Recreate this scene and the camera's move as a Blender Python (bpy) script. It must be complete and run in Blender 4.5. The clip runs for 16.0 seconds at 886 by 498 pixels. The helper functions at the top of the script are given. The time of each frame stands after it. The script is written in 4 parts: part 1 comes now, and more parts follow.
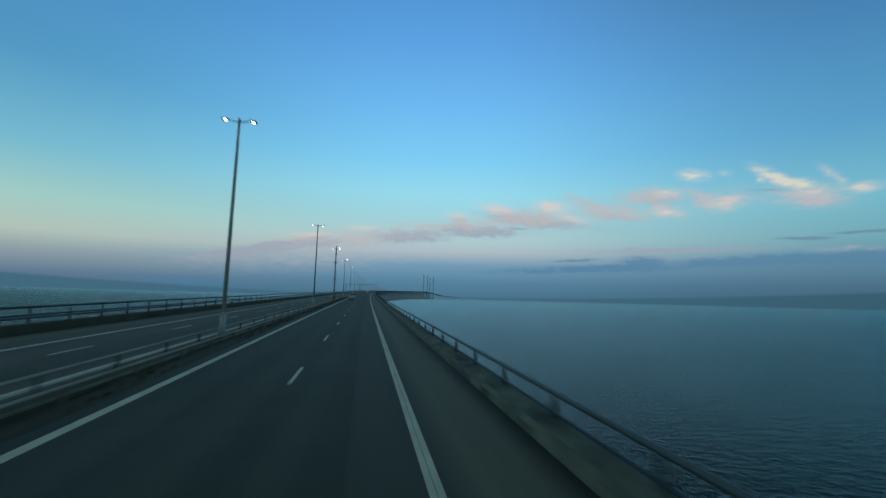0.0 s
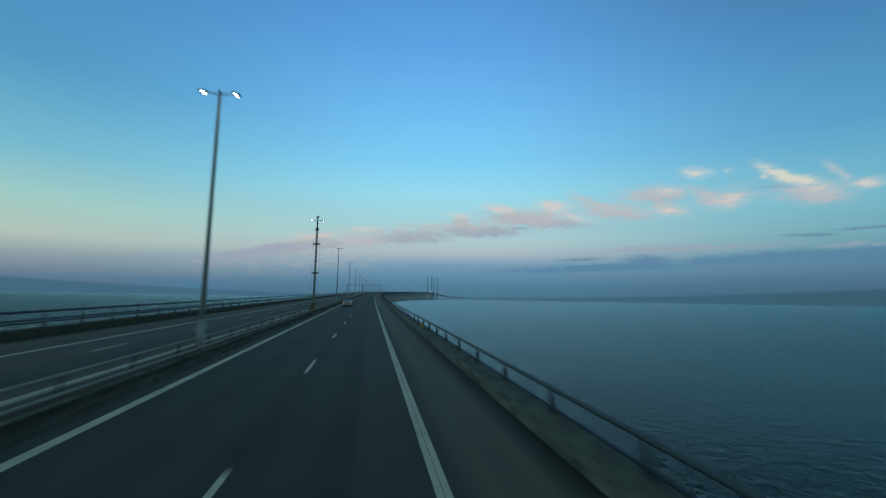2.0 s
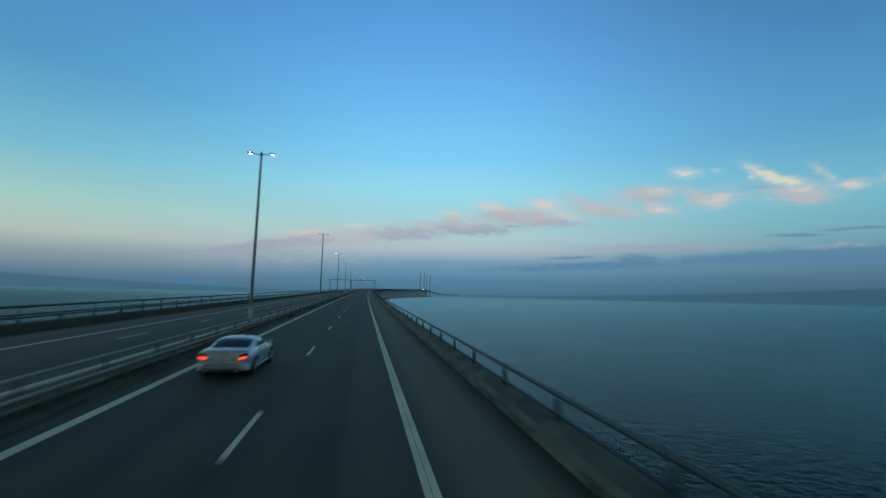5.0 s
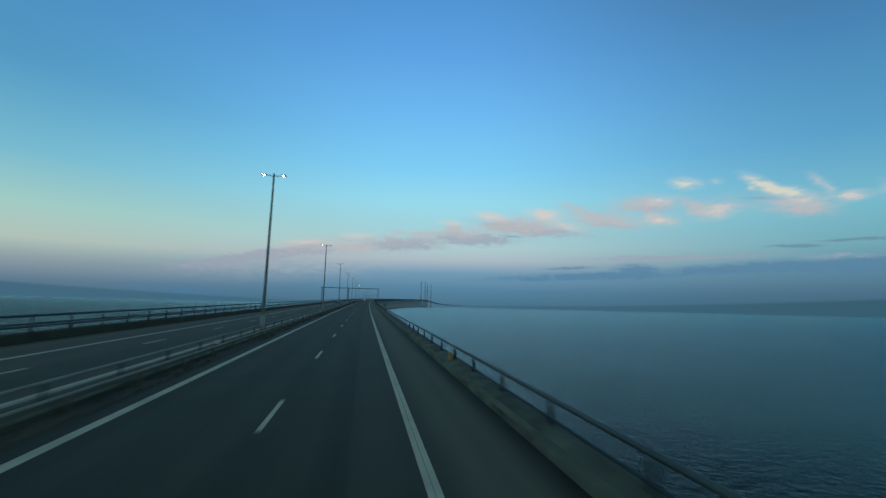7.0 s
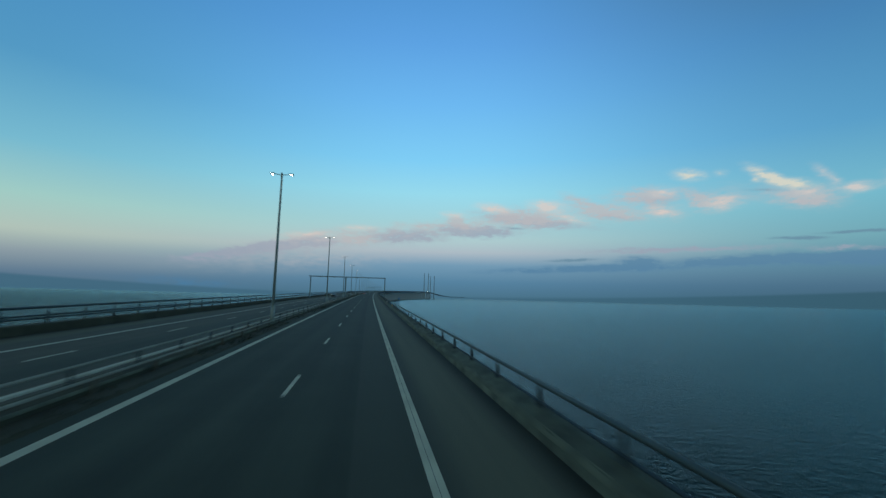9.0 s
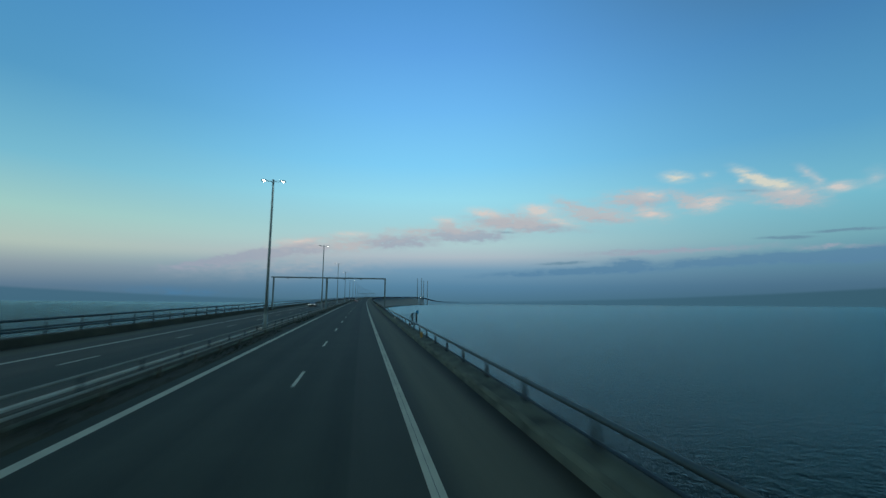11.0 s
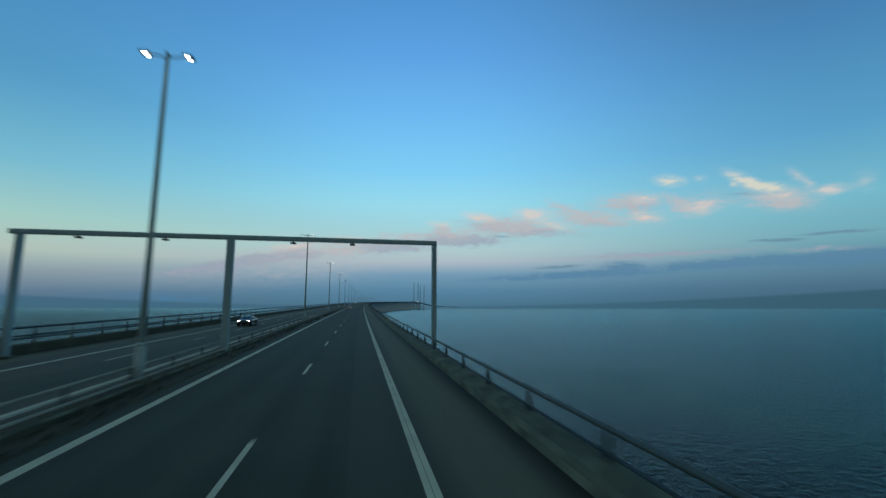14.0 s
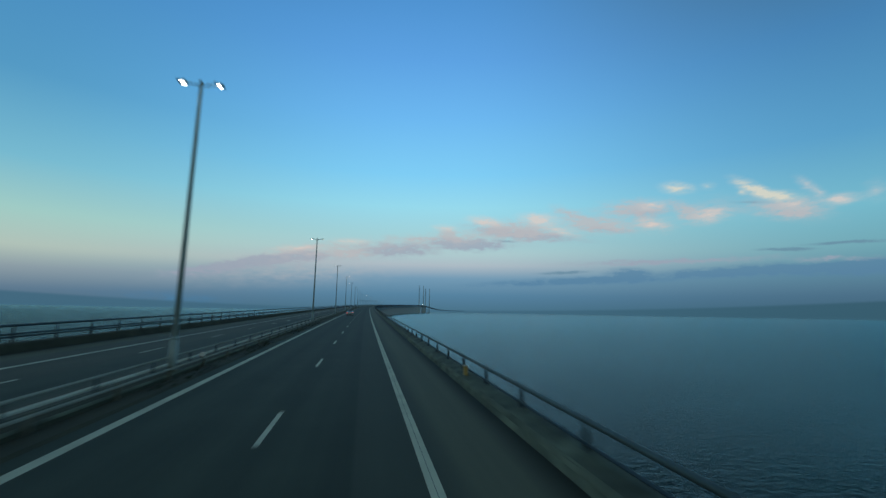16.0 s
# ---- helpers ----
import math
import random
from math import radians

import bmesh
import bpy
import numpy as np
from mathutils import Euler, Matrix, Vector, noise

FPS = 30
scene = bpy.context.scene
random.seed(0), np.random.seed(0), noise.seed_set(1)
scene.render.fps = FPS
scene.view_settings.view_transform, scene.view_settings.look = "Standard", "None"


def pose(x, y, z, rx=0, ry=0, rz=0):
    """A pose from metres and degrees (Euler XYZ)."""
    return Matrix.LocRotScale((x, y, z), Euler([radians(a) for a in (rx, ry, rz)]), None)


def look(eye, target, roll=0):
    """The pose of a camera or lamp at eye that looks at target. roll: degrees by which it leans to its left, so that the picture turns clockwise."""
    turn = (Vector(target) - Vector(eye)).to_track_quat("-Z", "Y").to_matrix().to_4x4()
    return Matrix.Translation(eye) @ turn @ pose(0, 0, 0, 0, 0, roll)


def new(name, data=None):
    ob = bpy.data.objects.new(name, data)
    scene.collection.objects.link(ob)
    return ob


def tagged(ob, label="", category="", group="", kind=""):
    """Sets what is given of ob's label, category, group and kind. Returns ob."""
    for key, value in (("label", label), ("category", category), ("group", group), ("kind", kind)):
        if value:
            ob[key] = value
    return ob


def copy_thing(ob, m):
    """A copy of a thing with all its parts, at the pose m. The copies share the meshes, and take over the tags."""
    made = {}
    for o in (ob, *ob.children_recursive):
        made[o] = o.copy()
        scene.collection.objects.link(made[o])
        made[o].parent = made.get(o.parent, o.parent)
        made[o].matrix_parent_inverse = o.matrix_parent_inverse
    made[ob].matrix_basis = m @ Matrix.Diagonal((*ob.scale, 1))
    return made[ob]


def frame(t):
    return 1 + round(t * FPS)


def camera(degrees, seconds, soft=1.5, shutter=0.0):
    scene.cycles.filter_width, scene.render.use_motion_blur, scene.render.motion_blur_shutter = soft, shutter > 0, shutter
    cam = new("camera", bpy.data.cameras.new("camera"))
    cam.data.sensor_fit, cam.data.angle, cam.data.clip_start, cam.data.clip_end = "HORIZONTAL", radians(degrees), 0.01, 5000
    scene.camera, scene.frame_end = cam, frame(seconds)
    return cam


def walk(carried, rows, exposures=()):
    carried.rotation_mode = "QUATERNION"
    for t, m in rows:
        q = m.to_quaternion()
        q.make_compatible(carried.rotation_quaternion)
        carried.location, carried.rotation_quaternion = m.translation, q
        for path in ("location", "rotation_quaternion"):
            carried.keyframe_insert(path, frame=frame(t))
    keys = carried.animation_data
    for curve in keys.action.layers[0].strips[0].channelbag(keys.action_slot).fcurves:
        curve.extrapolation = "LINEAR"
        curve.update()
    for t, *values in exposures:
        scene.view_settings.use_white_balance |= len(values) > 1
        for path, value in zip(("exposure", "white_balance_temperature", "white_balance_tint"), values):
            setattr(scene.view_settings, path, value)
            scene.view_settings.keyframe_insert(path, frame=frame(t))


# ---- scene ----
# A drive along a road bridge over the sea at dusk.
cam = camera(92.16, 16.0, soft=1.45, shutter=0.6)
PATH = (
    (0, pose(0.032, 0.00, 3.121, 96.431, -1.547, -10.364)),
    (0.5, pose(-0.013, 11.46, 3.264, 96.196, -1.022, -9.028)),
    (1, pose(-0.022, 22.91, 3.408, 96.952, -1.024, -9.168)),
    (1.5, pose(0.030, 34.36, 3.551, 96.090, -1.545, -9.276)),
    (2, pose(0.097, 45.81, 3.694, 96.484, -0.998, -9.916)),
    (2.5, pose(0.153, 57.25, 3.838, 98.388, -1.441, -10.164)),
    (3, pose(0.220, 68.69, 3.981, 95.026, -1.239, -10.707)),
    (3.5, pose(0.303, 80.12, 4.124, 96.444, -0.402, -10.932)),
    (4, pose(0.366, 91.55, 4.267, 96.113, -1.404, -10.971)),
    (6.5, pose(0.773, 148.63, 4.982, 96.624, -1.101, -11.285)),
    (7, pose(0.837, 160.04, 5.125, 97.484, -1.434, -11.067)),
    (7.5, pose(0.939, 171.43, 5.268, 97.401, -0.889, -10.979)),
    (8, pose(1.081, 182.83, 5.410, 97.641, -0.841, -11.020)),
    (8.5, pose(1.249, 194.22, 5.553, 95.761, -0.394, -11.212)),
    (9, pose(1.417, 205.60, 5.696, 96.414, -1.449, -10.760)),
    (9.5, pose(1.567, 216.99, 5.838, 96.682, -0.171, -11.303)),
    (10, pose(1.708, 228.36, 5.981, 96.370, -0.297, -11.936)),
    (12.5, pose(2.632, 285.19, 6.692, 98.410, -0.611, -11.328)),
    (13, pose(2.827, 296.54, 6.835, 97.751, -0.053, -11.409)),
    (13.5, pose(3.071, 307.89, 6.977, 98.297, -0.783, -11.616)),
    (14, pose(3.336, 319.23, 7.119, 97.692, -0.023, -12.351)),
    (14.5, pose(3.571, 330.57, 7.261, 98.909, 0.271, -11.892)),
    (15, pose(3.795, 341.90, 7.403, 97.216, 0.624, -11.468)),
    (15.5, pose(4.043, 353.23, 7.545, 98.782, -0.701, -11.997)),
    (16, pose(4.307, 364.56, 7.687, 98.205, -1.015, -11.776)),
)
walk(cam, PATH)

# ---------------------------------------------------------------- plan
GRADE = 0.01252          # the deck climbs towards the main span
BEND, BEND_FAR, BEND_AT = 15226.0, 9150.0, 1200.0
CREST = 3300.0
SEA = -14.0
MEDIAN = -7.70          # middle of the deck, across from the driver's line
PI = math.pi


def line_x(s):
    if s < BEND_AT:
        return s * s / (2 * BEND)
    d = s - BEND_AT
    return BEND_AT ** 2 / (2 * BEND) + BEND_AT / BEND * d + d * d / (2 * BEND_FAR)


def line_turn(s):
    if s < BEND_AT:
        return s / BEND
    return BEND_AT / BEND + (s - BEND_AT) / BEND_FAR


def line_z(s):
    if s <= CREST:
        return GRADE * s
    d = s - CREST
    return GRADE * CREST + GRADE * d * math.exp(-d / 250) - 34.0 * (1 - math.exp(-(d / 700) ** 2))


def at(s, x=0.0, z=0.0):
    """A point of the bridge: s along it, x across, z above the road."""
    a = math.atan(line_turn(s))
    return Vector((line_x(s) + x * math.cos(a), s - x * math.sin(a), line_z(s) + z))


def stand(s, x=0.0, z=0.0, turn=0.0):
    p = at(s, x, z)
    return pose(p.x, p.y, p.z, 0, 0, turn - math.degrees(math.atan(line_turn(s))))


def lie(s, x=0.0, z=0.0):
    """Like stand, but tilted to the slope of the road."""
    return stand(s, x, z) @ pose(0, 0, 0, math.degrees(math.atan(GRADE)), 0, 0)


# ---------------------------------------------------------------- sky
PEACH = (
    (52.8, 13.6, 0.85, 0.46, -47, 0.22),
    (53.7, 12.6, 0.80, 0.42, -50, 0.2),
    (55.3, 11.6, 1.32, 0.45, -2, 0.5),
    (57.9, 12.0, 0.74, 0.87, -12, 0.14),
    (38.2, 13.1, 1.28, 0.49, -2, 0.35),
    (44.2, 11.4, 1.48, 0.75, 5, 0.42),
    (38.2, 10.8, 1.52, 0.56, -11, 0.42),
    (24.4, 12.1, 2.03, 0.69, -7, 0.62),
    (17.4, 11.9, 2.11, 0.55, -9, 0.5),
    (27.2, 10.5, 2.19, 0.50, -15, 0.32),
    (11.9, 11.0, 1.41, 0.42, -4, 0.4),
    (-0.6, 8.8, 2.04, 0.32, 2, 0.42),
    (-7.2, 7.6, 2.46, 0.31, 6, 0.36),
    (51.8, 11.6, 1.34, 0.45, -9, 0.25),
)
PINK = (
    (-5.4, 6.8, 7.69, 0.87, 7, 0.11),
    (4.1, 8.3, 7.51, 1.05, 7, 0.1),
    (14.8, 9.7, 7.23, 1.13, 7, 0.11),
    (23.8, 10.6, 8.02, 1.25, 3, 0.13),
    (32.6, 11.3, 5.38, 0.98, -8, 0.11),
    (50.3, 11.4, 3.35, 0.94, -16, 0.14),
    (43.4, 12.1, 3.36, 0.89, -7, 0.12),
    (51.6, 11.2, 1.97, 0.79, -6, 0.42),
    (36.3, 12.8, 2.99, 0.80, -3, 0.45),
    (38.2, 10.9, 1.71, 0.70, -11, 0.3),
    (41.6, 12.0, 1.30, 0.58, -48, 0.26),
    (43.8, 11.3, 1.68, 0.69, 3, 0.3),
    (29.0, 12.3, 2.17, 0.60, -26, 0.3),
    (32.7, 10.9, 2.46, 0.66, -12, 0.36),
    (21.1, 10.8, 4.05, 0.81, -7, 0.36),
    (12.8, 9.9, 1.58, 0.66, -20, 0.36),
    (7.9, 9.5, 3.34, 0.42, 3, 0.2),
    (-0.7, 7.2, 2.15, 0.50, 2, 0.3),
    (-6.9, 7.3, 3.02, 0.46, 7, 0.3),
    (-2.5, 8.2, 4.59, 0.58, 4, 0.1),
    (-6.8, 4.4, 11.35, 1.14, 4, 0.1),
)
MAUVE = (
    (-6.8, 6.1, 8.25, 0.72, 9, 0.14),
    (4.8, 7.7, 6.78, 0.75, 5, 0.12),
    (16.3, 9.0, 5.32, 0.68, -1, 0.16),
    (24.5, 10.0, 5.82, 0.59, -6, 0.16),
    (-14.6, 4.6, 5.55, 0.61, 11, 0.14),
    (21.4, 10.3, 4.04, 0.59, -7, 0.5),
    (14.7, 8.9, 3.39, 0.56, -3, 0.45),
    (36.9, 12.3, 2.18, 0.40, -5, 0.24),
    (32.6, 10.5, 2.18, 0.35, -10, 0.3),
    (14.6, 8.8, 3.18, 0.54, -4, 0.4),
    (5.5, 8.0, 3.76, 0.66, 3, 0.45),
    (-10.4, 6.0, 3.67, 0.48, 11, 0.62),
    (-5.8, 6.7, 1.72, 0.49, 4, 0.28),
    (-15.6, 4.8, 2.77, 0.38, 14, 0.5),
    (-19.1, 4.1, 2.14, 0.29, 12, 0.38),
    (39.0, 6.2, 7.66, 0.26, 0, 0.42),
    (54.5, 5.8, 2.21, 0.22, -1, 0.36),
    (51.5, 10.7, 1.57, 0.28, -6, 0.2),
)
CREAM = (
    (48.1, 14.0, 1.75, 0.58, -34, 0.42),
    (50.6, 12.7, 1.83, 0.52, -13, 0.5),
    (49.3, 13.2, 1.30, 0.50, -33, 0.34),
    (47.4, 13.5, 0.43, 0.27, -32, 0.25),
    (41.0, 14.8, 1.61, 0.60, -11, 0.42),
    (44.2, 14.6, 0.68, 0.43, -9, 0.14),
)
SLATE = (
    (50.8, 7.0, 2.21, 0.20, -3, 0.62),
    (55.4, 7.3, 2.94, 0.16, -1, 0.62),
    (27.4, 5.1, 3.05, 0.22, 2, 0.6),
    (48.0, 12.3, 1.74, 0.18, -9, 0.22),
    (20.1, 9.3, 1.55, 0.22, -4, 0.3),
)
BANK = (
    (55.8, 4.8, 3.84, 0.64, -0, 0.85),
    (49.2, 4.9, 3.98, 0.59, -1, 0.75),
    (43.2, 4.7, 4.06, 0.48, 1, 0.75),
    (35.4, 4.8, 2.18, 0.65, -2, 0.75),
    (32.4, 4.1, 6.50, 0.42, -0, 0.6),
    (24.6, 3.8, 7.76, 0.40, 2, 0.45),
    (57.5, 5.0, 2.17, 0.52, -1, 0.7),
    (-20.0, 0.9, 5.71, 0.66, -2, 0.25),
)


class Net:
    """A small helper to chain shader nodes."""

    def __init__(self, tree):
        self.tree = tree
        tree.nodes.clear()

    def add(self, kind, operation=None, clamp=False):
        node = self.tree.nodes.new(kind)
        if operation:
            node.operation = operation
        if clamp:
            node.use_clamp = True
        return node

    def join(self, a, b):
        self.tree.links.new(a, b)

    def feed(self, socket, value):
        if isinstance(value, (int, float, tuple)):
            socket.default_value = value
        else:
            self.join(value, socket)

    def math(self, op, a, b=0.0, clamp=False):
        node = self.add("ShaderNodeMath", op, clamp)
        self.feed(node.inputs[0], a)
        self.feed(node.inputs[1], b)
        return node.outputs[0]

    def mix(self, fac, a, b, blend="MIX"):
        node = self.add("ShaderNodeMix")
        node.data_type, node.blend_type = "RGBA", blend
        self.feed(node.inputs[0], fac)
        self.feed(node.inputs[6], (*a, 1.0) if isinstance(a, tuple) else a)
        self.feed(node.inputs[7], (*b, 1.0) if isinstance(b, tuple) else b)
        return node.outputs[2]

    def noise(self, vector, scale, detail=3.0, rough=0.5):
        node = self.add("ShaderNodeTexNoise")
        if vector is not None:
            self.join(vector, node.inputs["Vector"])
        node.inputs["Scale"].default_value = scale
        node.inputs["Detail"].default_value = detail
        node.inputs["Roughness"].default_value = rough
        return node

    def ramp(self, fac, stops):
        node = self.add("ShaderNodeValToRGB")
        self.feed(node.inputs[0], fac)
        marks = node.color_ramp.elements
        for i, (place, colour) in enumerate(stops):
            mark = marks[i] if i < 2 else marks.new(place)
            mark.position = place
            mark.color = (*colour, 1.0)
        return node.outputs[0]


def srgb(r, g, b):
    def lin(v):
        v /= 255.0
        return v / 12.92 if v <= 0.04045 else ((v + 0.055) / 1.055) ** 2.4
    return (lin(r), lin(g), lin(b))


def make_sky():
    world = bpy.data.worlds.new("dusk_sky")
    world.use_nodes = True
    scene.world = world
    n = Net(world.node_tree)
    way = n.add("ShaderNodeTexCoord").outputs["Generated"]
    split = n.add("ShaderNodeSeparateXYZ")
    n.join(way, split.inputs[0])
    x, y, z = split.outputs
    azimuth = n.math("MULTIPLY", n.math("ARCTAN2", x, y), 180 / PI)
    height = n.math("MULTIPLY", n.math("ARCSINE", z), 180 / PI)
    up = n.math("DIVIDE", height, 90.0, True)
    # blue overhead, a pale belt, a mauve belt, and the grey-blue murk on the sea
    middle = n.ramp(up, (
        (0.0, srgb(74, 117, 140)), (2 / 90, srgb(72, 129, 162)), (4.3 / 90, srgb(104, 151, 182)), (6 / 90, srgb(168, 185, 198)),
        (7.6 / 90, srgb(170, 202, 208)), (10 / 90, srgb(159, 208, 217)), (13.7 / 90, srgb(148, 217, 237)), (18 / 90, srgb(124, 205, 246)),
        (25 / 90, srgb(106, 184, 242)), (32 / 90, srgb(90, 162, 228)), (40 / 90, srgb(72, 142, 206)), (50 / 90, srgb(52, 70, 66)), (62 / 90, srgb(66, 71, 53)), (1.0, srgb(68, 70, 50))))
    glow = n.ramp(up, (
        (0.0, srgb(68, 106, 128)), (1.5 / 90, srgb(84, 120, 146)), (3.5 / 90, srgb(134, 154, 166)), (5.5 / 90, srgb(174, 193, 184)),
        (9 / 90, srgb(156, 202, 196)), (14 / 90, srgb(112, 182, 206)), (22 / 90, srgb(76, 150, 194)), (35 / 90, srgb(62, 132, 188)),
        (50 / 90, srgb(52, 70, 66)), (62 / 90, srgb(66, 71, 53)), (1.0, srgb(68, 70, 50))))
    cool = n.ramp(up, (
        (0.0, srgb(58, 98, 116)), (2.2 / 90, srgb(54, 109, 138)), (4.3 / 90, srgb(66, 128, 157)), (7 / 90, srgb(97, 162, 180)), (11 / 90, srgb(105, 180, 202)),
        (18 / 90, srgb(76, 152, 197)), (28 / 90, srgb(59, 125, 177)), (45 / 90, srgb(52, 70, 66)), (62 / 90, srgb(66, 71, 53)), (1.0, srgb(68, 70, 50))))
    # the side of the sunset, behind the traveller
    west = n.ramp(up, (
        (0.0, srgb(84, 98, 102)), (4 / 90, srgb(122, 136, 136)), (12 / 90, srgb(132, 150, 148)), (25 / 90, srgb(98, 116, 113)),
        (50 / 90, srgb(67, 72, 58)), (1.0, srgb(68, 70, 50))))
    to_left = n.add("ShaderNodeMapRange")
    to_left.interpolation_type = "SMOOTHSTEP"
    n.join(azimuth, to_left.inputs[0])
    to_left.inputs[1].default_value, to_left.inputs[2].default_value = 8.0, -42.0
    to_right = n.add("ShaderNodeMapRange")
    to_right.interpolation_type = "SMOOTHSTEP"
    n.join(azimuth, to_right.inputs[0])
    to_right.inputs[1].default_value, to_right.inputs[2].default_value = 12.0, 62.0
    colour = n.mix(to_left.outputs[0], middle, glow)
    colour = n.mix(to_right.outputs[0], colour, cool)
    to_west = n.add("ShaderNodeMapRange")
    to_west.interpolation_type = "SMOOTHSTEP"
    n.join(n.math("ABSOLUTE", azimuth), to_west.inputs[0])
    to_west.inputs[1].default_value, to_west.inputs[2].default_value = 75.0, 140.0
    colour = n.mix(to_west.outputs[0], colour, west)
    # added sea-coloured bands raise the horizon at both sides, as a bowing lens does
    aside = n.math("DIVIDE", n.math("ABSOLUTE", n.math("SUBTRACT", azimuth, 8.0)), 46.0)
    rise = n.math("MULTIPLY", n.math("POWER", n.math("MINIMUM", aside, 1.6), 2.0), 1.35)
    horizon_band = n.add("ShaderNodeMapRange")
    horizon_band.interpolation_type = "SMOOTHSTEP"
    n.join(n.math("SUBTRACT", n.math("SUBTRACT", height, rise), 0.06), horizon_band.inputs[0])
    horizon_band.inputs[1].default_value, horizon_band.inputs[2].default_value = 0.14, -0.22
    horizon_band.inputs[3].default_value, horizon_band.inputs[4].default_value = 0.0, 0.9
    band_tint = n.mix(to_right.outputs[0], srgb(65, 104, 126), srgb(55, 92, 109))
    # clouds: soft puffs, torn by noise
    place = n.add("ShaderNodeCombineXYZ")
    n.join(azimuth, place.inputs[0])
    n.join(height, place.inputs[1])
    squash = n.add("ShaderNodeVectorMath", operation="MULTIPLY")
    n.join(place.outputs[0], squash.inputs[0])
    squash.inputs[1].default_value = (0.55, 1.5, 1.0)
    tear = n.noise(squash.outputs[0], 1.0, 5.0, 0.6)
    shift = n.add("ShaderNodeVectorMath", operation="SUBTRACT")
    n.join(tear.outputs["Color"], shift.inputs[0])
    shift.inputs[1].default_value = (0.5, 0.5, 0.5)
    push = n.add("ShaderNodeVectorMath", operation="MULTIPLY")
    n.join(shift.outputs[0], push.inputs[0])
    push.inputs[1].default_value = (3.0, 1.4, 0.0)
    torn = n.add("ShaderNodeVectorMath", operation="ADD")
    n.join(place.outputs[0], torn.inputs[0])
    n.join(push.outputs[0], torn.inputs[1])
    body = n.noise(squash.outputs[0], 1.1, 4.0, 0.6).outputs[0]
    body = n.math("MULTIPLY_ADD", body, 3.2)
    body.node.inputs[2].default_value = -0.7
    body = n.math("MINIMUM", n.math("MAXIMUM", body, 0.3), 1.45)

    calm = n.add("ShaderNodeVectorMath", "MULTIPLY")
    n.join(push.outputs[0], calm.inputs[0])
    calm.inputs[1].default_value = (0.42, 0.28, 0.0)
    bent = n.add("ShaderNodeVectorMath", "ADD")
    n.join(place.outputs[0], bent.inputs[0])
    n.join(calm.outputs[0], bent.inputs[1])

    def puffs(items, tint, colour, ragged=2, strong=3.6, spread=2.1):
        total = None
        for a, e, w, h, tilt, dense in items:
            spot = n.add("ShaderNodeMapping")
            spot.vector_type = "TEXTURE"
            n.join((torn if ragged == 2 else bent).outputs[0], spot.inputs[0])
            spot.inputs["Location"].default_value = (a, e, 0)
            spot.inputs["Rotation"].default_value = (0, 0, radians(tilt))
            spot.inputs["Scale"].default_value = (w * spread, h * spread, 1)
            orb = n.add("ShaderNodeTexGradient")
            orb.gradient_type = "QUADRATIC_SPHERE"
            n.join(spot.outputs[0], orb.inputs[0])
            one = n.math("MULTIPLY", orb.outputs["Fac"], dense * strong)
            total = one if total is None else n.math("ADD", total, one)
        cover = n.math("MINIMUM", n.math("MULTIPLY", total, body if ragged else 0.9), 0.8)
        return n.mix(cover, colour, tint)

    colour = puffs(BANK, srgb(64, 124, 163), colour, 1, 3.0, 1.85)
    colour = puffs(SLATE, srgb(86, 132, 160), colour, 1, 3.2, 1.6)
    colour = puffs(MAUVE, srgb(146, 158, 180), colour)
    colour = puffs(PINK, srgb(184, 183, 188), colour)
    colour = puffs(PEACH, srgb(216, 203, 197), colour, 1, 2.2, 1.9)
    colour = puffs(CREAM, srgb(224, 216, 196), colour, 1, 2.3, 1.8)
    # the clear twilight air all round
    air = n.add("ShaderNodeTexSky")
    air.sky_type, air.sun_disc = "NISHITA", False
    air.sun_elevation, air.sun_rotation = radians(0.5), radians(-110)
    colour = n.mix(0.036, colour, air.outputs[0])
    # under the horizon lies the far sea
    under = n.add("ShaderNodeMapRange")
    n.join(height, under.inputs[0])
    under.inputs[1].default_value, under.inputs[2].default_value = 0.02, -0.05
    colour = n.mix(under.outputs[0], colour, srgb(72, 114, 134))
    colour = n.mix(horizon_band.outputs[0], colour, band_tint)
    back = n.add("ShaderNodeBackground")
    n.join(colour, back.inputs[0])
    back.inputs[1].default_value = 1.0
    out = n.add("ShaderNodeOutputWorld")
    n.join(back.outputs[0], out.inputs[0])


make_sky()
sun = new("sun", bpy.data.lights.new("sun", "SUN"))
sun.data.energy, sun.data.angle, sun.data.color = 0.05, radians(25), (1.0, 0.93, 0.84)
sun.matrix_world = look((-100, -40, 12), (0, 0, 0))


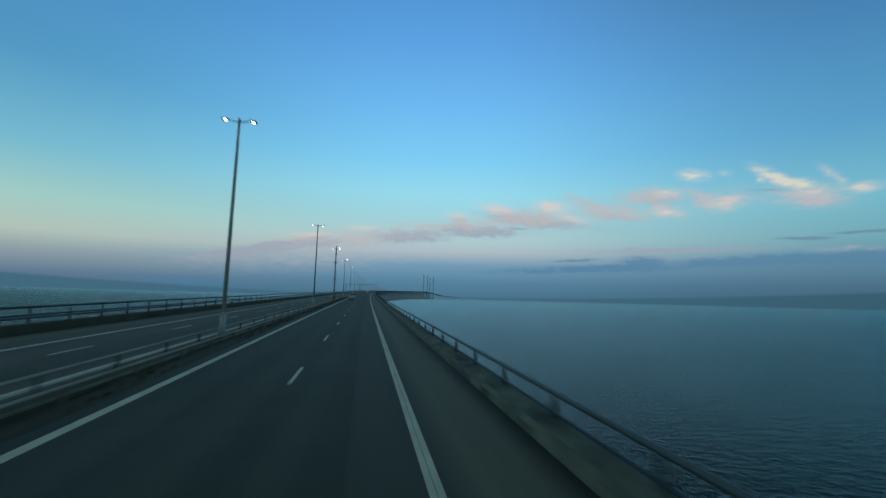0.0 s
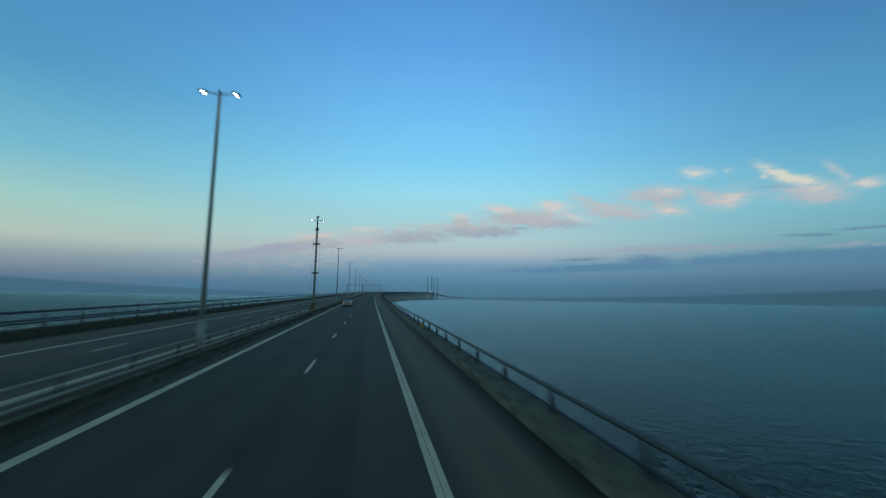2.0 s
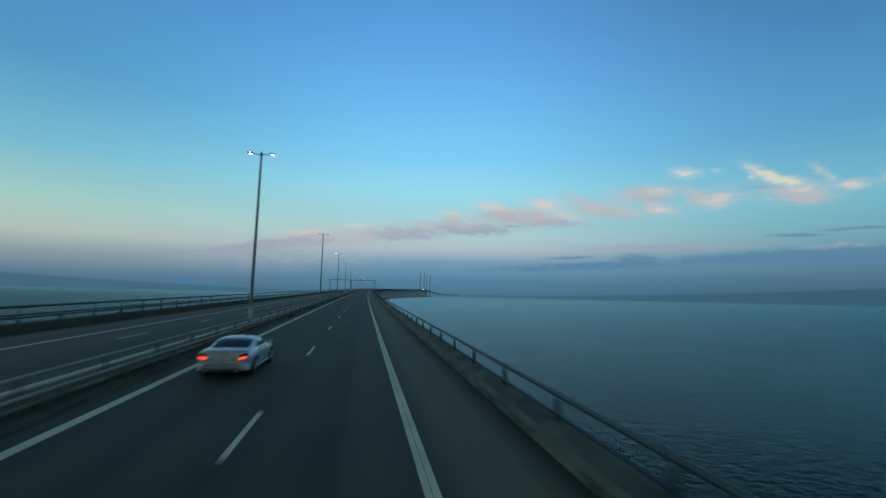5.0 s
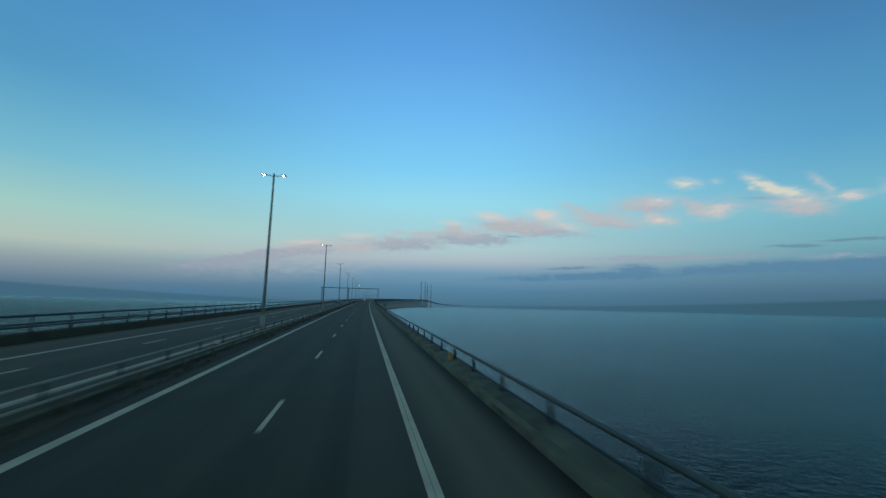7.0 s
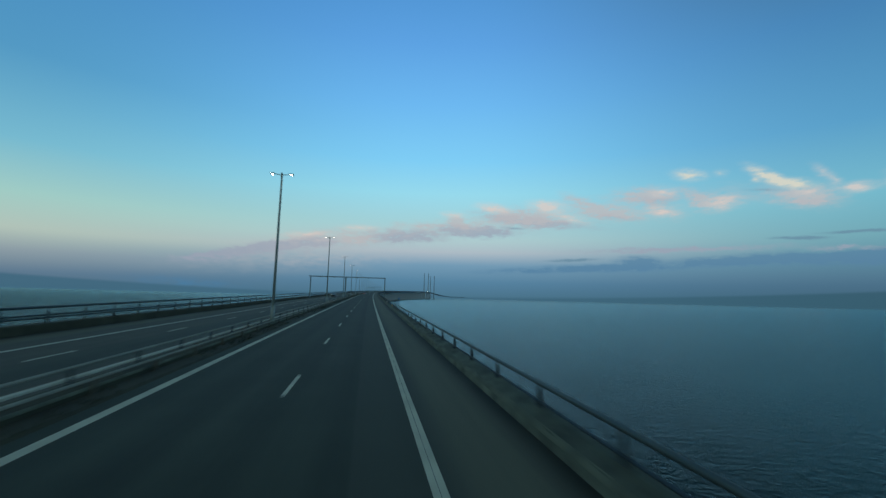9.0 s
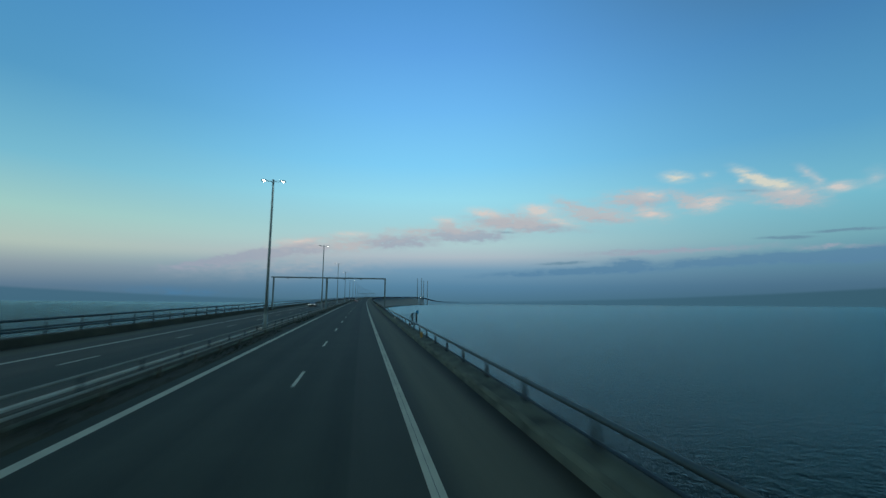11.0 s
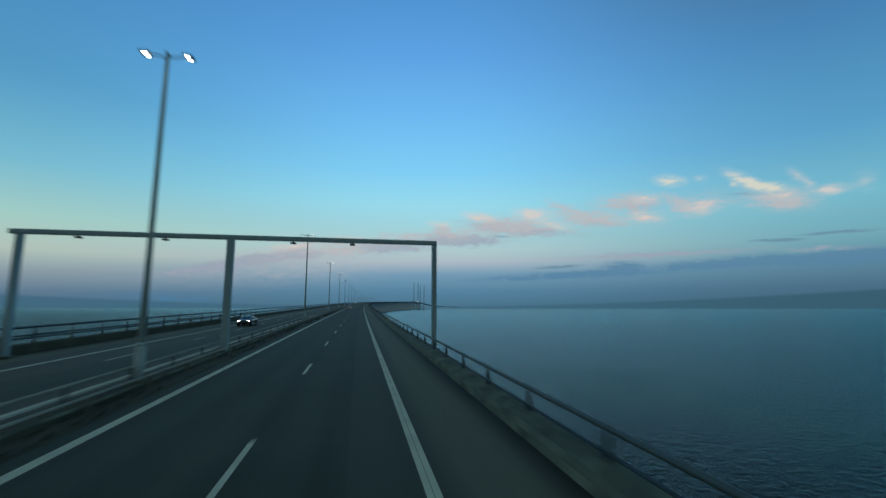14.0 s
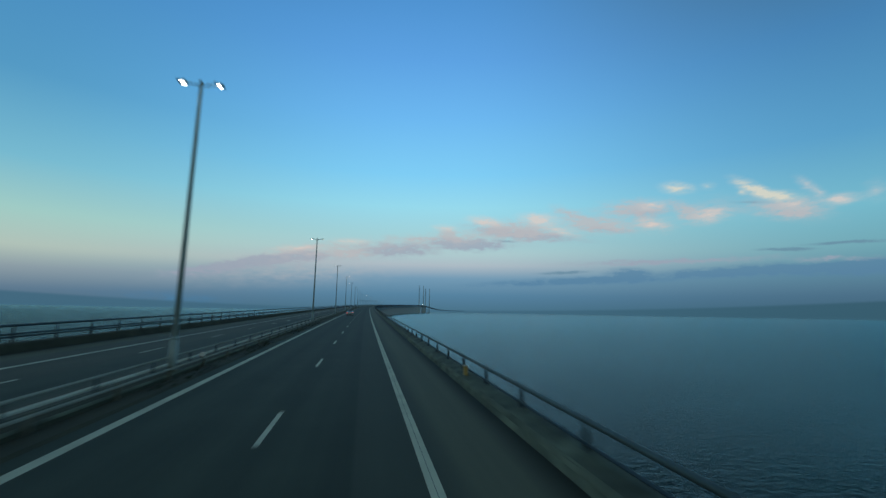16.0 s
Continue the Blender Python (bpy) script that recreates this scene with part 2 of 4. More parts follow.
# ---------------------------------------------------------------- materials
def surface(name, colour, rough=0.6, metal=0.0, vary=0.25, grain=8.0, stain=0.6, bump=0.15, bump_scale=60.0, spec=0.5, tint=None):
    """A plain material with stains at a large scale, grain at a small one, and fine relief."""
    m = bpy.data.materials.new(name)
    m.use_nodes = True
    n = Net(m.node_tree)
    where = n.add("ShaderNodeTexCoord").outputs["Object"]
    big = n.noise(where, stain, 4.0, 0.6).outputs[0]
    small = n.noise(where, grain, 3.0, 0.6).outputs[0]
    dark = tuple(c * (1 - vary) for c in colour)
    light = tint or tuple(min(1.0, c * (1 + vary)) for c in colour)
    col = n.ramp(big, ((0.3, dark), (0.7, light)))
    col = n.mix(n.math("MULTIPLY", small, 0.5), col, dark)
    shader = n.add("ShaderNodeBsdfPrincipled")
    n.join(col, shader.inputs["Base Color"])
    n.feed(shader.inputs["Roughness"], n.math("MULTIPLY_ADD", big, 0.25))
    shader.inputs["Roughness"].links[0].from_node.inputs[2].default_value = max(0.02, rough - 0.12)
    shader.inputs["Metallic"].default_value = metal
    shader.inputs["Specular IOR Level"].default_value = spec
    if bump:
        rel = n.add("ShaderNodeBump")
        rel.inputs["Strength"].default_value = bump
        rel.inputs["Distance"].default_value = 0.01
        n.join(n.noise(where, bump_scale, 2.0).outputs[0], rel.inputs["Height"])
        n.join(rel.outputs[0], shader.inputs["Normal"])
    n.join(shader.outputs[0], n.add("ShaderNodeOutputMaterial").inputs[0])
    return m


def glowing(name, colour, strength):
    m = bpy.data.materials.new(name)
    m.use_nodes = True
    n = Net(m.node_tree)
    e = n.add("ShaderNodeEmission")
    e.inputs[0].default_value = (*colour, 1)
    e.inputs[1].default_value = strength
    n.join(e.outputs[0], n.add("ShaderNodeOutputMaterial").inputs[0])
    return m


def make_asphalt():
    m = bpy.data.materials.new("asphalt")
    m.use_nodes = True
    n = Net(m.node_tree)
    lay = n.add("ShaderNodeUVMap")
    lay.uv_map = "road"
    uv = lay.outputs[0]
    split = n.add("ShaderNodeSeparateXYZ")
    n.join(uv, split.inputs[0])
    stretch = n.add("ShaderNodeVectorMath", operation="MULTIPLY")
    n.join(uv, stretch.inputs[0])
    stretch.inputs[1].default_value = (1.0, 0.03, 1.0)
    streak = n.noise(stretch.outputs[0], 1.6, 5.0, 0.6).outputs[0]
    patch = n.noise(uv, 0.35, 6.0, 0.65).outputs[0]
    grit = n.noise(uv, 55.0, 2.0, 0.7).outputs[0]
    # worn wheel tracks along each lane
    track = n.math("SINE", n.math("MULTIPLY", split.outputs[0], 2 * PI / 1.78))
    tone = n.math("MULTIPLY_ADD", track, 0.10)
    tone.node.inputs[2].default_value = 0.15
    tone = n.math("ADD", tone, n.math("MULTIPLY", streak, 0.5))
    tone = n.math("ADD", tone, n.math("MULTIPLY", patch, 0.55))
    tone = n.math("ADD", tone, n.math("MULTIPLY", grit, 0.25))
    col = n.ramp(n.math("MULTIPLY", tone, 0.7), ((0.25, (0.0195, 0.0260, 0.0190)), (0.75, (0.062, 0.080, 0.056))))
    # a paving seam along the lane
    seam = n.add("ShaderNodeMapRange")
    n.join(n.math("ABSOLUTE", n.math("SUBTRACT", split.outputs[0], MEDIAN)), seam.inputs[0])
    seam.inputs[1].default_value, seam.inputs[2].default_value = 7.52, 7.60
    col = n.mix(n.math("MULTIPLY", seam.outputs[0], 0.40), col, (0.082, 0.092, 0.072))
    # the other carriageway is paler
    far_pale = n.add("ShaderNodeMapRange")
    n.join(split.outputs[0], far_pale.inputs[0])
    far_pale.inputs[1].default_value, far_pale.inputs[2].default_value = MEDIAN - 0.9, MEDIAN - 1.0
    lane = n.add("ShaderNodeMapRange")
    lane.interpolation_type = "SMOOTHSTEP"
    n.join(n.math("ABSOLUTE", n.math("ADD", split.outputs[0], 11.2)), lane.inputs[0])
    lane.inputs[1].default_value, lane.inputs[2].default_value = 0.7, 2.0
    lane.inputs[3].default_value, lane.inputs[4].default_value = 0.15, 1.0
    far_pale = n.math("MULTIPLY", far_pale.outputs[0], lane.outputs[0])
    col = n.mix(n.math("MULTIPLY", far_pale, n.math("MULTIPLY", n.math("ADD", streak, patch), 0.55)), col, (0.135, 0.122, 0.095))
    # dust on the hard shoulders
    dust = n.add("ShaderNodeMapRange")
    dust.interpolation_type = "SMOOTHSTEP"
    n.join(n.math("ABSOLUTE", n.math("SUBTRACT", split.outputs[0], MEDIAN)), dust.inputs[0])
    dust.inputs[1].default_value, dust.inputs[2].default_value = 9.0, 9.9
    col = n.mix(n.math("MULTIPLY", dust.outputs[0], n.math("ADD", streak, 0.3)), col, (0.150, 0.158, 0.104))
    # the asphalt gets darker towards both kerbs
    kerb_dark = n.add("ShaderNodeMapRange")
    kerb_dark.interpolation_type = "SMOOTHSTEP"
    n.join(n.math("ABSOLUTE", n.math("SUBTRACT", split.outputs[0], MEDIAN)), kerb_dark.inputs[0])
    kerb_dark.inputs[1].default_value, kerb_dark.inputs[2].default_value = 10.6, 11.45
    col = n.mix(n.math("MULTIPLY", kerb_dark.outputs[0], n.math("ADD", n.math("MULTIPLY", patch, 0.5), 0.65, True)), col, (0.020, 0.024, 0.016))
    shader = n.add("ShaderNodeBsdfPrincipled")
    n.join(col, shader.inputs["Base Color"])
    shader.inputs["Roughness"].default_value = 0.82
    shader.inputs["Specular IOR Level"].default_value = 0.36
    rel = n.add("ShaderNodeBump")
    rel.inputs["Strength"].default_value = 0.35
    rel.inputs["Distance"].default_value = 0.006
    n.join(grit, rel.inputs["Height"])
    n.join(rel.outputs[0], shader.inputs["Normal"])
    n.join(shader.outputs[0], n.add("ShaderNodeOutputMaterial").inputs[0])
    return m


def make_sea():
    m = bpy.data.materials.new("sea_water")
    m.use_nodes = True
    n = Net(m.node_tree)
    where = n.add("ShaderNodeTexCoord").outputs["Object"]
    long = n.add("ShaderNodeMapping")
    n.join(where, long.inputs[0])
    long.inputs["Rotation"].default_value = (0, 0, 0.35)
    long.inputs["Scale"].default_value = (0.75, 1.0, 1.0)
    swell = n.noise(long.outputs[0], 0.55, 3.0, 0.6).outputs[0]
    chop = n.noise(long.outputs[0], 1.5, 4.0, 0.65).outputs[0]
    gust = n.ramp(n.noise(long.outputs[0], 0.06, 2.0, 0.5).outputs[0], ((0.3, (0.82, 0.82, 0.82)), (0.7, (1.08, 1.08, 1.08))))
    high = n.math("MULTIPLY", n.math("ADD", n.math("MULTIPLY", swell, 0.75), n.math("MULTIPLY", chop, 0.55)), gust)
    rel = n.add("ShaderNodeBump")
    rel.inputs["Strength"].default_value = 1.0
    # the windward side of the bridge is rougher than the lee
    side = n.add("ShaderNodeSeparateXYZ")
    n.join(where, side.inputs[0])
    windy = n.add("ShaderNodeMapRange")
    windy.interpolation_type = "SMOOTHSTEP"
    n.join(side.outputs[0], windy.inputs[0])
    windy.inputs[1].default_value, windy.inputs[2].default_value = 0.0, -60.0
    windy.inputs[3].default_value, windy.inputs[4].default_value = 0.48, 1.15
    n.join(windy.outputs[0], rel.inputs["Distance"])
    n.join(high, rel.inputs["Height"])
    drift = n.noise(where, 0.012, 3.0).outputs[0]
    deep = n.add("ShaderNodeBsdfDiffuse")
    n.join(rel.outputs[0], deep.inputs["Normal"])
    gloss = n.add("ShaderNodeBsdfGlossy")
    n.join(n.ramp(drift, ((0.3, (0.001, 0.011, 0.017)), (0.7, (0.002, 0.017, 0.024)))), deep.inputs[0])
    gloss.inputs["Color"].default_value = (0.74, 0.96, 1.0, 1.0)
    gloss.inputs["Roughness"].default_value = 0.25
    n.join(rel.outputs[0], gloss.inputs["Normal"])
    edge = n.add("ShaderNodeFresnel")
    edge.inputs["IOR"].default_value = 1.26
    n.join(rel.outputs[0], edge.inputs["Normal"])
    both = n.add("ShaderNodeMixShader")
    # waves shade one another at a grazing view, so the gloss levels off
    n.join(n.ramp(edge.outputs[0], tuple((f, (g, g, g)) for f, g in (
        (0.0, 0.0), (0.12, 0.004), (0.2, 0.022), (0.3, 0.14), (0.4, 0.39), (0.5, 0.57), (0.65, 0.57), (0.85, 0.41), (1.0, 0.29)))), both.inputs[0])
    n.join(deep.outputs[0], both.inputs[1])
    n.join(gloss.outputs[0], both.inputs[2])
    n.join(both.outputs[0], n.add("ShaderNodeOutputMaterial").inputs[0])
    return m


ASPHALT = make_asphalt()
WATER = make_sea()
DIRTY = surface("dirty_concrete", (0.135, 0.170, 0.126), 0.9, vary=0.75, grain=2.2, stain=0.9, bump=0.6, bump_scale=18)
WORN_EDGE = surface("worn_kerb_edge", (0.140, 0.172, 0.125), 0.9, vary=0.55, grain=2.5, stain=1.1, bump=0.5, bump_scale=14)
# distance haze over the bridge is put into this pale blue concrete colour
HAZED_CONCRETE = surface("hazed_concrete", (0.50, 0.68, 0.78), 0.9, vary=0.12, grain=0.2, stain=0.02, bump=0)
# navy of the far deck edge: haze put into the colour
HAZE_NAVY = surface("hazed_deck_edge", (0.014, 0.06, 0.16), 0.7, 0.1, vary=0.15, grain=0.3, stain=0.05, bump=0)
WET = surface("wet_concrete", (0.07, 0.095, 0.115), 0.6, vary=0.3, grain=0.3, stain=0.05, bump=0)
# dirt of the median, and the shaded copy of the kerb concrete
GRIME_AND_SHADE = surface("grime_and_kerb_shade", (0.060, 0.065, 0.043), 0.95, vary=0.5, grain=2.5, stain=0.4, bump=0.6, bump_scale=9)
MOSS = surface("moss_green", (0.030, 0.048, 0.022), 0.9, vary=0.5, grain=3, stain=0.3, bump=0)
PAINT = surface("road_paint", (0.66, 0.69, 0.54), 0.8, vary=0.22, grain=14, stain=1.1, bump=0.3, bump_scale=40)
WORN_PAINT = surface("worn_road_paint", (0.50, 0.50, 0.41), 0.85, vary=0.4, grain=14, stain=0.8, bump=0.3, bump_scale=40)
STEEL = surface("galvanised_steel", (0.15, 0.165, 0.14), 0.8, 0.0, vary=0.22, grain=6, stain=0.8, bump=0.1)
MID_STEEL = surface("grey_galvanised_steel", (0.33, 0.35, 0.30), 0.8, 0.0, vary=0.25, grain=6, stain=0.8, bump=0.1)
PALE_STEEL = surface("pale_galvanised_steel", (0.66, 0.68, 0.58), 0.85, 0.0, vary=0.2, grain=5, stain=0.7, bump=0.1)
RAIL = surface("painted_rail_steel", (0.034, 0.062, 0.080), 0.62, 0.2, vary=0.3, grain=5, stain=0.7, bump=0.12)
# the rail steel again, paler: light on the near top rail put into colour
LIT_RAIL = surface("lit_rail_steel", (0.070, 0.11, 0.11), 0.58, 0.2, vary=0.3, grain=5, stain=0.7, bump=0.12)
POLE = surface("grey_pole_steel", (0.36, 0.50, 0.53), 0.6, 0.1, vary=0.22, grain=4, stain=0.5, bump=0.08)
PALE_PAINT = surface("pale_grey_paint", (0.25, 0.40, 0.47), 0.6, 0.05, vary=0.15, grain=4, stain=0.5, bump=0.06)
DARK_STEEL = surface("dark_steel", (0.06, 0.07, 0.08), 0.5, 0.4, vary=0.25, grain=6, bump=0.08)
SILVER = surface("silver_blue_paint", (0.44, 0.56, 0.62), 0.26, 0.25, vary=0.05, grain=2, bump=0)
BLACK_CAR = surface("dark_car_paint", (0.02, 0.024, 0.03), 0.25, 0.2, vary=0.1, grain=2, bump=0)
CAR_GLASS = surface("tinted_glass", (0.010, 0.018, 0.028), 0.08, vary=0.1, bump=0, spec=0.3)
RUBBER = surface("tyre_rubber", (0.015, 0.015, 0.016), 0.85, vary=0.3, grain=20, bump=0.2)
ALLOY = surface("alloy_rim", (0.45, 0.47, 0.48), 0.35, 0.8, vary=0.1, bump=0)
TAIL = glowing("tail_light_red", (1.0, 0.07, 0.03), 2.0)
TAIL_DULL = surface("tail_light_lens", (0.35, 0.02, 0.015), 0.25, vary=0.1, bump=0)
HEAD = glowing("headlight_beam", (1.0, 0.97, 0.9), 12.0)
LAMP = glowing("lamp_glow", (1.0, 0.96, 0.86), 12.0)
PLATE = surface("plate_white", (0.78, 0.80, 0.74), 0.5, vary=0.05, bump=0)
BAR = surface("plate_bar_dark", (0.03, 0.03, 0.035), 0.5, vary=0.05, bump=0)
BEIGE = surface("beige_cabinet_paint", (0.20, 0.20, 0.15), 0.6, vary=0.15, grain=5, stain=1.5)
YELLOW = surface("yellow_plastic", (0.55, 0.40, 0.14), 0.5, vary=0.15, grain=5, stain=2)
WHITE = surface("white_reflector", (0.80, 0.82, 0.80), 0.35, vary=0.05, bump=0)
BLUE = surface("blue_sign_paint", (0.02, 0.42, 0.95), 0.45, vary=0.08, bump=0)


# ---------------------------------------------------------------- building helpers
def mesh_of(name, bm, material):
    me = bpy.data.meshes.new(name)
    bm.normal_update()
    bm.to_mesh(me)
    bm.free()
    me.materials.append(material)
    return me


def thing(name, m, label, category, group="", kind=""):
    ob = new(name)
    ob.matrix_basis = m
    return tagged(ob, label, category, group, kind)


def part(name, bm, material, parent, label="", m=None):
    ob = new(name, bm if isinstance(bm, bpy.types.Mesh) else mesh_of(name, bm, material))
    ob.parent = parent
    if m is not None:
        ob.matrix_basis = m
    return tagged(ob, label)


def box(x0, x1, y0, y1, z0, z1, bevel=0.0, bm=None):
    own = bmesh.new()
    bmesh.ops.create_cube(own, size=1)
    for v in own.verts:
        v.co = Vector(((x0 + x1) / 2 + v.co.x * (x1 - x0), (y0 + y1) / 2 + v.co.y * (y1 - y0), (z0 + z1) / 2 + v.co.z * (z1 - z0)))
    if bevel:
        bmesh.ops.bevel(own, geom=own.edges[:], offset=bevel, segments=2, affect="EDGES", profile=0.5)
    return merge(bm, own)


def merge(bm, own):
    if bm is None:
        return own
    me = bpy.data.meshes.new("tmp")
    own.to_mesh(me)
    own.free()
    bm.from_mesh(me)
    bpy.data.meshes.remove(me)
    return bm


def tube(a, b, r0, r1=None, sides=10, bm=None):
    """A round bar from a to b."""
    r1 = r0 if r1 is None else r1
    a, b = Vector(a), Vector(b)
    own = bmesh.new()
    bmesh.ops.create_cone(own, cap_ends=True, segments=sides, radius1=r0, radius2=r1, depth=(b - a).length)
    turn = (b - a).to_track_quat("Z", "Y").to_matrix().to_4x4()
    bmesh.ops.transform(own, matrix=Matrix.Translation((a + b) / 2) @ turn, verts=own.verts[:])
    for f in own.faces:
        f.smooth = len(f.verts) == 4
    return merge(bm, own)


def ball(centre, r, bm=None, stretch=(1, 1, 1), u=12, v=8):
    own = bmesh.new()
    bmesh.ops.create_uvsphere(own, u_segments=u, v_segments=v, radius=r)
    for w in own.verts:
        w.co = Vector((w.co.x * stretch[0], w.co.y * stretch[1], w.co.z * stretch[2])) + Vector(centre)
    for f in own.faces:
        f.smooth = True
    return merge(bm, own)


def hoop(z, r, thick, bm=None, sides=20, around=6):
    own = bmesh.new()
    rings = []
    for i in range(sides):
        a = 2 * PI * i / sides
        ring = []
        for j in range(around):
            b = 2 * PI * j / around
            q = r + thick * math.cos(b)
            ring.append(own.verts.new((q * math.cos(a), q * math.sin(a), z + thick * math.sin(b))))
        rings.append(ring)
    for i in range(sides):
        p, q = rings[i], rings[(i + 1) % sides]
        for j in range(around):
            own.faces.new((p[j], q[j], q[(j + 1) % around], p[(j + 1) % around]))
    return merge(bm, own)


def steps(s0, s1, near=10.0, far=40.0):
    out, s = [], s0
    while s < s1 - 1e-6:
        out.append(s)
        s += near if s < 900 else far
    return out + [s1]


def sweep(name, profile, s0, s1, material, closed=True, parent=None, near=10.0, far=40.0, smooth=False):
    """A profile of (x, z) drawn along the bridge."""
    stops = steps(s0, s1, near, far)
    verts, faces, k = [], [], len(profile)
    for s in stops:
        verts += [at(s, x, z) for x, z in profile]
    wrap = k if closed else k - 1
    for i in range(len(stops) - 1):
        for j in range(wrap):
            a, b = i * k + j, i * k + (j + 1) % k
            faces.append((a, b, b + k, a + k))
    if closed:
        faces += [tuple(range(k - 1, -1, -1)), tuple((len(stops) - 1) * k + j for j in range(k))]
    me = bpy.data.meshes.new(name)
    me.from_pydata([tuple(v) for v in verts], [], faces)
    layer = me.uv_layers.new(name="road")
    across = [p[0] for p in profile]
    for loop in me.loops:
        i, j = divmod(loop.vertex_index, k)
        layer.data[loop.index].uv = (across[j], stops[i])
    me.materials.append(material)
    if smooth:
        me.polygons.foreach_set("use_smooth", [True] * len(me.polygons))
    bm = bmesh.new()
    bm.from_mesh(me)
    bmesh.ops.recalc_face_normals(bm, faces=bm.faces[:])
    bm.to_mesh(me)
    bm.free()
    ob = new(name, me)
    ob.parent = parent
    return ob


def circle(x, z, r, sides=8):
    return [(x + r * math.cos(2 * PI * i / sides), z + r * math.sin(2 * PI * i / sides)) for i in range(sides)]


# ---------------------------------------------------------------- sea
def make_water():
    bm = bmesh.new()
    bmesh.ops.create_grid(bm, x_segments=40, y_segments=40, size=40000)
    ob = new("water", mesh_of("water", bm, WATER))
    ob.location = (0, 2000, SEA)
    tagged(ob, "calm dark blue sea with small ripples", "sea", kind="structure")


make_water()


# ---------------------------------------------------------------- deck, markings, kerbs
S0, S1 = -60.0, 6000.0
RIGHT, LEFT = 3.85, 2 * MEDIAN - 3.88      # feet of the kerbs
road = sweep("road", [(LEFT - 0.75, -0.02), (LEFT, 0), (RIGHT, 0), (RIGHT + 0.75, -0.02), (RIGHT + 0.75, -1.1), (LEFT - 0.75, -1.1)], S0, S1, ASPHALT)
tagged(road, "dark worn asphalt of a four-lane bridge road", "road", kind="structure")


def marking(name, x, width, s0, s1, paint=PAINT):
    ob = sweep(name, [(x - width / 2, 0.005), (x + width / 2, 0.005)], s0, s1, paint, False, road)
    return ob


for x0 in (1.213, 1.347):
    tagged(marking("edge_line", x0, 0.125, S0, 2600), "white ribbed edge line")
marking("edge_line", -6.035, 0.28, S0, 2600)
marking("edge_line", -9.40, 0.20, S0, 1400, WORN_PAINT)
marking("edge_line", -15.43, 0.24, S0, 1400, PAINT)


def make_dashes():
    bm = bmesh.new()
    bmesh.ops.create_grid(bm, x_segments=1, y_segments=1, size=0.5)
    for v in bm.verts:
        v.co = Vector((v.co.x * 0.13, v.co.y * 3.0, 0.005))
    me = mesh_of("lane_dash", bm, PAINT)
    for x, first in ((-2.25, 4.4), (-12.9, 10.4)):
        for k in range(-2, 100):
            s = first + 12 * k
            part("lane_dash", me, PAINT, road, m=lie(s, x))


make_dashes()

def ragged(profile, name, s0, s1, material, parent=None, amount=0.012):
    """A strip along the road edge whose line wanders a little, as old concrete does."""
    stops = steps(s0, 440.0, 0.7) + steps(450.0, s1, 10.0)
    k = len(profile)
    verts = []
    for s in stops:
        for j, (x, z) in enumerate(profile):
            inner = 0 < j < k - 1
            dx = amount * noise.noise(Vector((s * 0.9, j * 0.7, 3.0))) + 0.5 * amount * noise.noise(Vector((s * 0.21, 5.0, 0.0)))
            dz = 0.8 * amount * noise.noise(Vector((s * 1.1, j * 0.9, 8.0)))
            verts.append(tuple(at(s, x + (dx if inner else 0.0), z + (dz if inner else 0.0))))
    faces = [(i * k + j, i * k + j + 1, i * k + k + j + 1, i * k + k + j) for i in range(len(stops) - 1) for j in range(k - 1)]
    me = bpy.data.meshes.new(name)
    me.from_pydata(verts, [], faces)
    me.materials.append(material)
    me.polygons.foreach_set("use_smooth", [True] * len(me.polygons))
    ob = new(name, me)
    ob.parent = parent
    return ob


near_kerb = ragged([(3.79, -0.05), (3.815, 0.07), (3.85, 0.19), (3.91, 0.25), (4.02, 0.28), (4.25, 0.33), (4.50, 0.365), (4.55, 0.33), (4.56, -0.05)], "kerb_1", S0, S1, DIRTY)
tagged(near_kerb, "low stained concrete kerb with a worn pale edge", "kerb", kind="structure")
ragged([(3.838, 0.165), (3.848, 0.198), (3.906, 0.257), (3.965, 0.272)], "kerb_edge", S0, 1300, WORN_EDGE, near_kerb, 0.02)
# same concrete as the near kerb; shade on its side is in the colour
far_kerb = sweep("kerb_2", [(LEFT + 0.02, -0.05), (LEFT - 0.005, 0.12), (LEFT - 0.05, 0.40), (LEFT - 0.09, 0.48), (LEFT - 0.15, 0.515), (LEFT - 0.58, 0.525), (LEFT - 0.60, -0.03), (LEFT - 0.22, -0.04)], S0, S1, GRIME_AND_SHADE)
tagged(far_kerb, "stained concrete edge beam under the far railing, its shade put into dark colour", "kerb", kind="structure")


